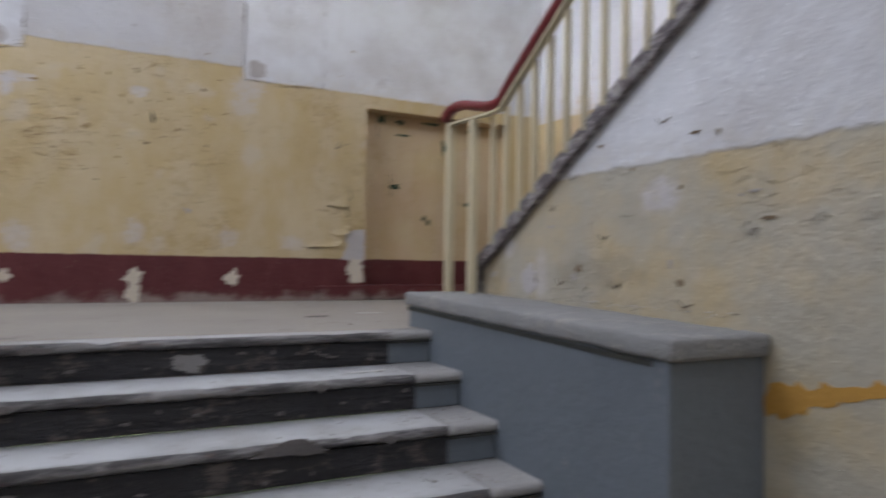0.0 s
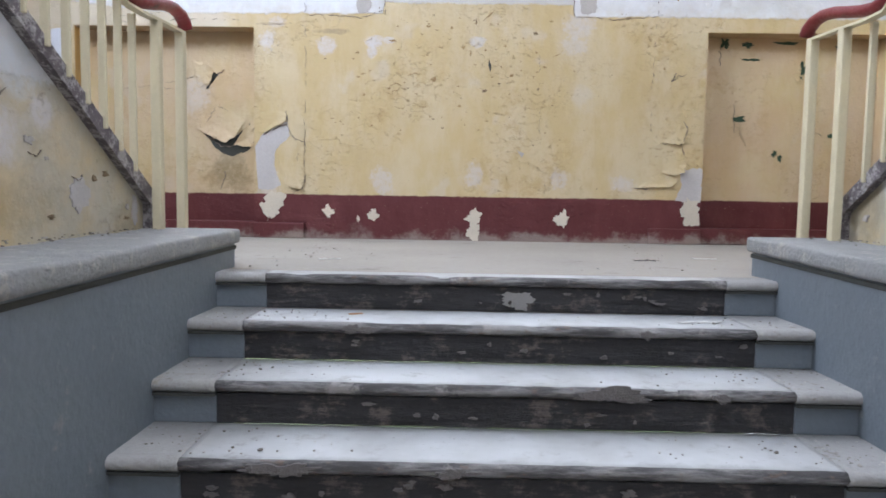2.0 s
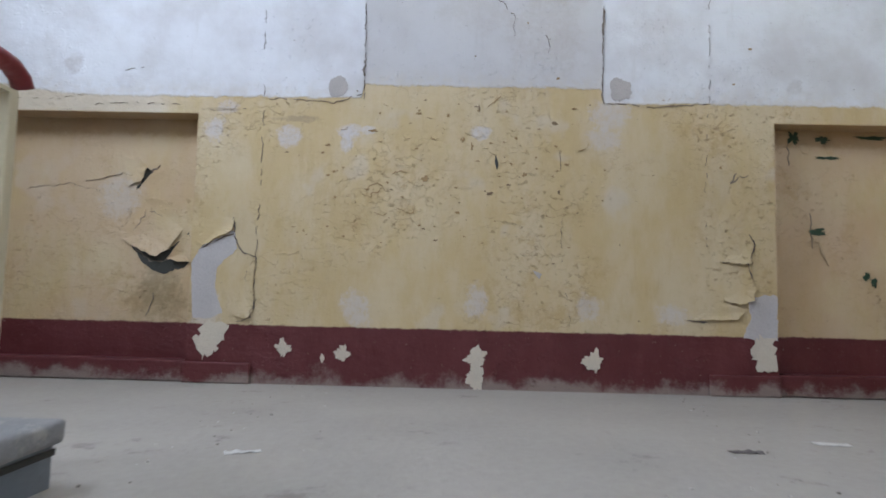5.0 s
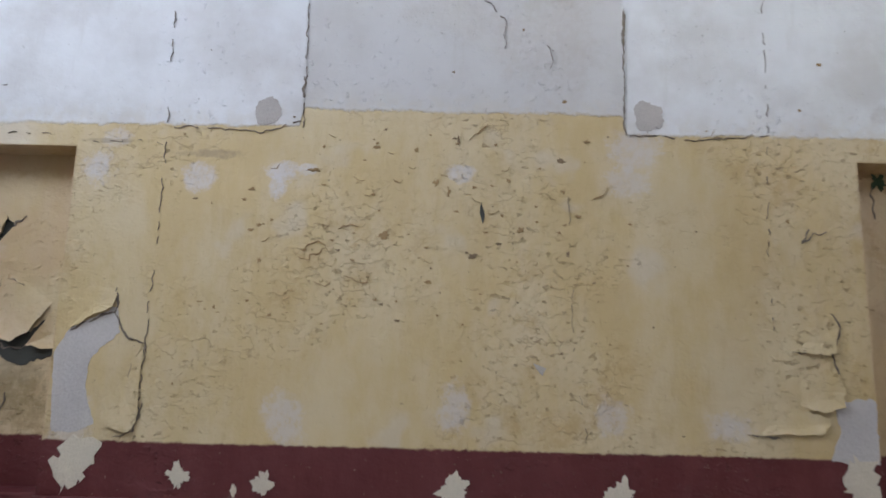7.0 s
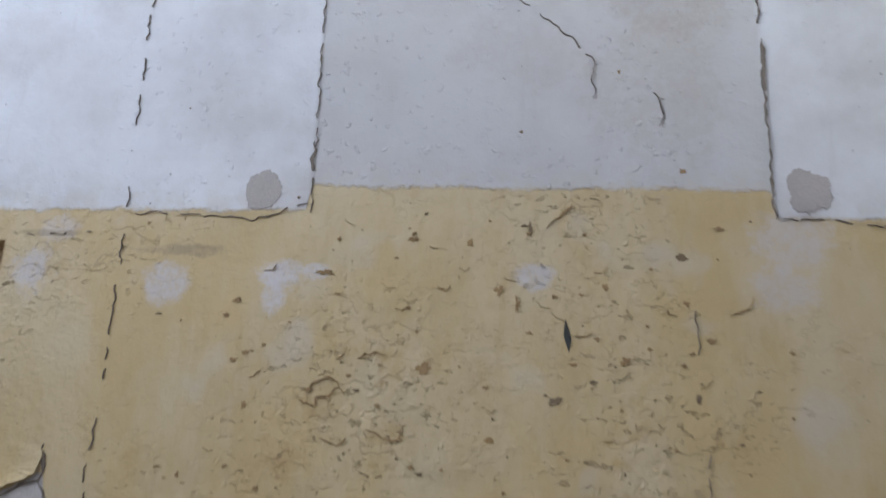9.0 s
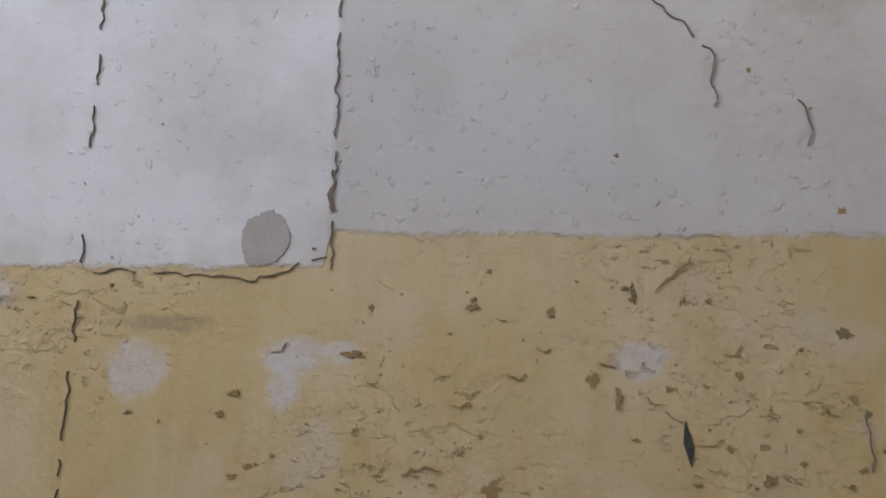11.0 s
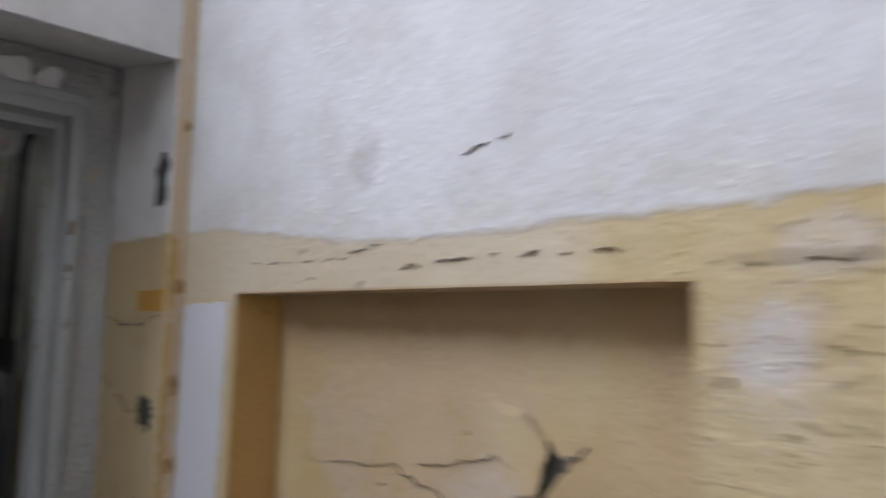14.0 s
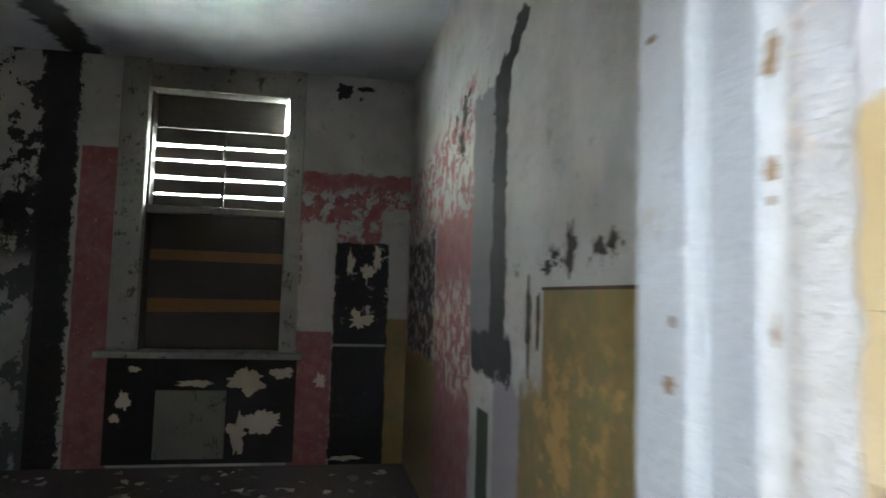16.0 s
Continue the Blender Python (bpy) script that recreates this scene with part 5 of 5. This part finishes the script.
worn_dark = plain("worn_riser_edge", (0.185, 0.165, 0.155), 0.95, 0.9, 25, 0.006)
for k, x, w, h in ((2, 0.73, 0.24, 0.05), (3, -0.32, 0.2, 0.045), (1, -0.2, 0.12, 0.035), (2, 1.12, 0.06, 0.03), (1, 0.95, 0.05, 0.03), (3, 0.2, 0.1, 0.03), (0, -0.1, 0.1, 0.03)):
    blot("worn_spot", stair, "y", TOP_NOSE - GOING * k + 0.004, -1, x, -RISE * k - 0.026, w, h, worn_dark, 210 + k + int(x * 9), 0.006, 0.7, "chipped pale spot on the nosing")
r3 = random.Random(31)
for i in range(46):
    k, x = r3.randrange(0, 5), CX + r3.uniform(-0.98, 0.98)
    blot("worn_spot", stair, "y", TOP_NOSE - GOING * k + 0.022, -1, x, -RISE * k - r3.uniform(0.06, 0.135), r3.uniform(0.008, 0.045), r3.uniform(0.006, 0.02), worn_dark, 240 + i, 0.004, 0.8)
for i in range(5):
    v = r3.uniform(0.9, 2.35)
    blot("paint_chip", door, "x", -3.975, 1, 5.43 + r3.uniform(-0.012, 0.012), v, r3.uniform(0.008, 0.02), r3.uniform(0.01, 0.05), dark_scab, 300 + i, 0.002, 0.7)
    blot("paint_chip", door, "y", 5.37, -1, -4.18 + r3.uniform(-0.05, 0.05), r3.uniform(0.9, 2.3), r3.uniform(0.01, 0.03), r3.uniform(0.01, 0.04), dark_scab, 320 + i, 0.002, 0.7)

# ================= litter =================
paper_mat = plain("dusty_paper", (0.62, 0.60, 0.56), 0.9, 0.2, 20)
leaf_mat = plain("dry_leaf", (0.34, 0.17, 0.06), 0.9, 0.4, 20)
dark_paper = plain("dark_scrap", (0.13, 0.11, 0.10), 0.9, 0.4, 20)


def scrap(name, label, x, y, z, ln, wd, turn, mat, seed, cat):
    bm = bmesh.new()
    rows = []
    for i in range(7):
        f = i / 6 - 0.5
        row = []
        for q in (-0.5, 0.0, 0.5):
            w = wd * (1 - (1.6 * f * f if name == "dry_leaf" else 0.15 * abs(f)))
            row.append(bm.verts.new((f * ln, q * w, 0.002 + 0.09 * ln * abs(noise.noise(Vector((f * 3, q * 2, seed)))))))
        rows.append(row)
    for a, b in zip(rows, rows[1:]):
        for j in range(2):
            bm.faces.new([a[j], b[j], b[j + 1], a[j + 1]])
    bm.normal_update()
    bmesh.ops.solidify(bm, geom=list(bm.faces), thickness=0.0015)
    ob = tagged(mesh_object(name, bm, mat), label, cat)
    ob.matrix_world = pose(x, y, z, 0, 0, turn)
    return ob


scrap("paper_strip", "long crumpled white paper strip on a tread", 1.20, 2.80, -RISE, 0.19, 0.03, 8, paper_mat, 1, "paper")
scrap("dry_leaf", "curled orange dry leaf lying on a tread", -0.23, 2.86, -RISE, 0.06, 0.035, 20, leaf_mat, 2, "leaf")
scrap("paper_scrap", "small white paper scrap on the landing floor", -0.50, 3.72, 0.0, 0.12, 0.035, 25, paper_mat, 3, "paper")
scrap("dark_scrap", "dark flat scrap lying on the landing floor", 1.30, 3.95, 0.0, 0.12, 0.05, 0, dark_paper, 4, "scrap")
scrap("paper_scrap", "pale paper scrap on the dusty landing", 1.72, 4.15, 0.0, 0.14, 0.06, -10, paper_mat, 5, "paper")

rs = random.Random(11)
bm = bmesh.new()
for i in range(760):
    if i < 520:
        k = rs.randrange(0, STEPS)
        y = TOP_NOSE - GOING * k + (rs.uniform(0.05, GOING - 0.03))
        z = -RISE * k + 0.0005
        x = CX + rs.choice((-1, 1)) * (HALF - abs(rs.gauss(0, 0.35)) % 1.15)
        if k == 0:
            y = rs.uniform(3.2, 5.6)
    else:
        s = rs.choice((-1, 1))
        x, y, z = CX + s * (STRING - abs(rs.gauss(0, 0.1)) % 0.33 - 0.01), rs.uniform(1.3, 3.2), 0.182
    r = rs.uniform(0.0015, 0.006) * (1.9 if i % 19 == 0 else 1)
    n = rs.randrange(4, 7)
    a0 = rs.uniform(0, 6)
    ring = [(x + r * rs.uniform(0.6, 1.2) * math.cos(a0 + 6.283 * q / n), y + r * rs.uniform(0.6, 1.2) * math.sin(a0 + 6.283 * q / n)) for q in range(n)]
    lo_v = [bm.verts.new((px, py, z)) for px, py in ring]
    hi_v = [bm.verts.new((px, py, z + 0.002 + r * rs.uniform(0.1, 0.5))) for px, py in ring]
    bm.faces.new(hi_v)
    for q in range(n):
        bm.faces.new([lo_v[q], lo_v[(q + 1) % n], hi_v[(q + 1) % n], hi_v[q]])


def crumb_mat():
    g = Mat("paint_crumbs", 0.95)
    n = g.t.nodes.new("ShaderNodeNewGeometry")
    f = n.outputs["Random Per Island"]
    return g.done(g.mix(g.step(f, 0.2, 0.9), (0.17, 0.145, 0.12), (0.52, 0.48, 0.43)))


tagged(mesh_object("paint_crumbs", bm, crumb_mat()), "fallen paint crumbs and grit on the steps", "debris", kind="stuff")

# room: hanging board, fallen flakes and litter
ob = tagged(mesh_object("hanging_board", box_bm(xw + 0.014, xw + 0.04, 3.40, 4.03, 0.08, 0.71, bevel=0.004), board_mat), "pale streaked board leaning in the window recess", "board")
recess = bpy.data.objects["trim_window_recess"]
for i, (u, v, w, h) in enumerate(((3.12, 0.60, 0.10, 0.16), (3.05, 0.45, 0.08, 0.08), (4.22, 0.80, 0.30, 0.22), (4.35, 0.42, 0.36, 0.18), (4.15, 0.3, 0.16, 0.28), (3.2, 0.9, 0.1, 0.05), (3.75, 0.77, 0.3, 0.06), (4.55, 0.88, 0.22, 0.1))):
    blot("paint_flake", recess, "x", xw + 0.012, 1, u, v, w, h, cream_chip_mat, 160 + i, 0.006, 0.7)
fw = bpy.data.objects["wall_room_window"]
for i, (u, v, w, h) in enumerate(((4.86, 1.75, 0.26, 0.5), (4.80, 2.1, 0.2, 0.35), (4.75, 1.45, 0.2, 0.3), (5.25, 1.40, 0.2, 0.16), (5.15, 1.95, 0.08, 0.2), (5.3, 1.9, 0.12, 0.14), (5.42, 2.0, 0.07, 0.2), (4.9, 0.8, 0.1, 0.12), (5.2, 0.06, 0.3, 0.05))):
    blot("paint_flake", fw, "x", xw, 1, u, v, w, h, cream_chip_mat if i > 2 else plaster_patch_mat, 180 + i, 0.006, 0.8)
blot("soot_spot", fw, "x", xw, 1, 5.02, 3.70, 0.17, 0.17, niche_dark, 190, 0.003, 0.5)
blot("soot_spot", fw, "x", xw, 1, 5.24, 3.73, 0.17, 0.06, niche_dark, 191, 0.003, 0.5)
part("batten", box_bm(xw, xw + 0.02, 5.0, 5.52, 1.14, 1.165, bevel=0.003), frame_wood, fw, "thin pale batten across the dark band")
rs = random.Random(21)
bm = bmesh.new()
for i in range(260):
    x, y = rs.uniform(-9.7, -4.6), rs.uniform(1.4, 5.65)
    r = rs.uniform(0.015, 0.07)
    n = rs.randrange(4, 7)
    a0 = rs.uniform(0, 6)
    pts = [bm.verts.new((x + r * rs.uniform(0.5, 1.2) * math.cos(a0 + 6.283 * q / n), y + r * rs.uniform(0.5, 1.2) * math.sin(a0 + 6.283 * q / n), 0.002 + rs.uniform(0, r * 0.6))) for q in range(n)]
    bm.faces.new(pts)
bm.normal_update()
bmesh.ops.solidify(bm, geom=list(bm.faces), thickness=0.003)
tagged(mesh_object("fallen_flakes", bm, crumb_mat()), "fallen plaster and paint flakes on the room floor", "debris", kind="stuff")
# soot shapes of the long wall
lw = bpy.data.objects["wall_room_long"]
shape("soot_patch", lw, "y", ROOM_Y1, -1, [(-6.60, 2.76), (-6.32, 2.70), (-6.30, 2.82), (-6.16, 2.86), (-6.02, 2.96), (-6.12, 3.04), (-6.24, 3.02), (-6.34, 2.90), (-6.50, 2.90)], niche_dark, 351, 0.003, 0.03)
for i, (u, v, w, h) in enumerate(((-7.35, 2.86, 0.10, 0.16), (-7.22, 2.95, 0.06, 0.05), (-7.42, 2.66, 0.12, 0.14), (-7.6, 2.88, 0.04, 0.04), (-5.48, 1.84, 0.09, 0.16), (-5.72, 1.78, 0.10, 0.04), (-5.22, 1.83, 0.06, 0.06), (-5.12, 1.85, 0.05, 0.06), (-5.95, 1.55, 0.05, 0.3), (-5.82, 1.56, 0.04, 0.16), (-5.06, 2.92, 0.05, 0.08), (-5.05, 0.9, 0.09, 0.14))):
    blot("soot_spot", lw, "y", ROOM_Y1, -1, u, v, w, h, slate_mat, 360 + i, 0.003, 0.9)
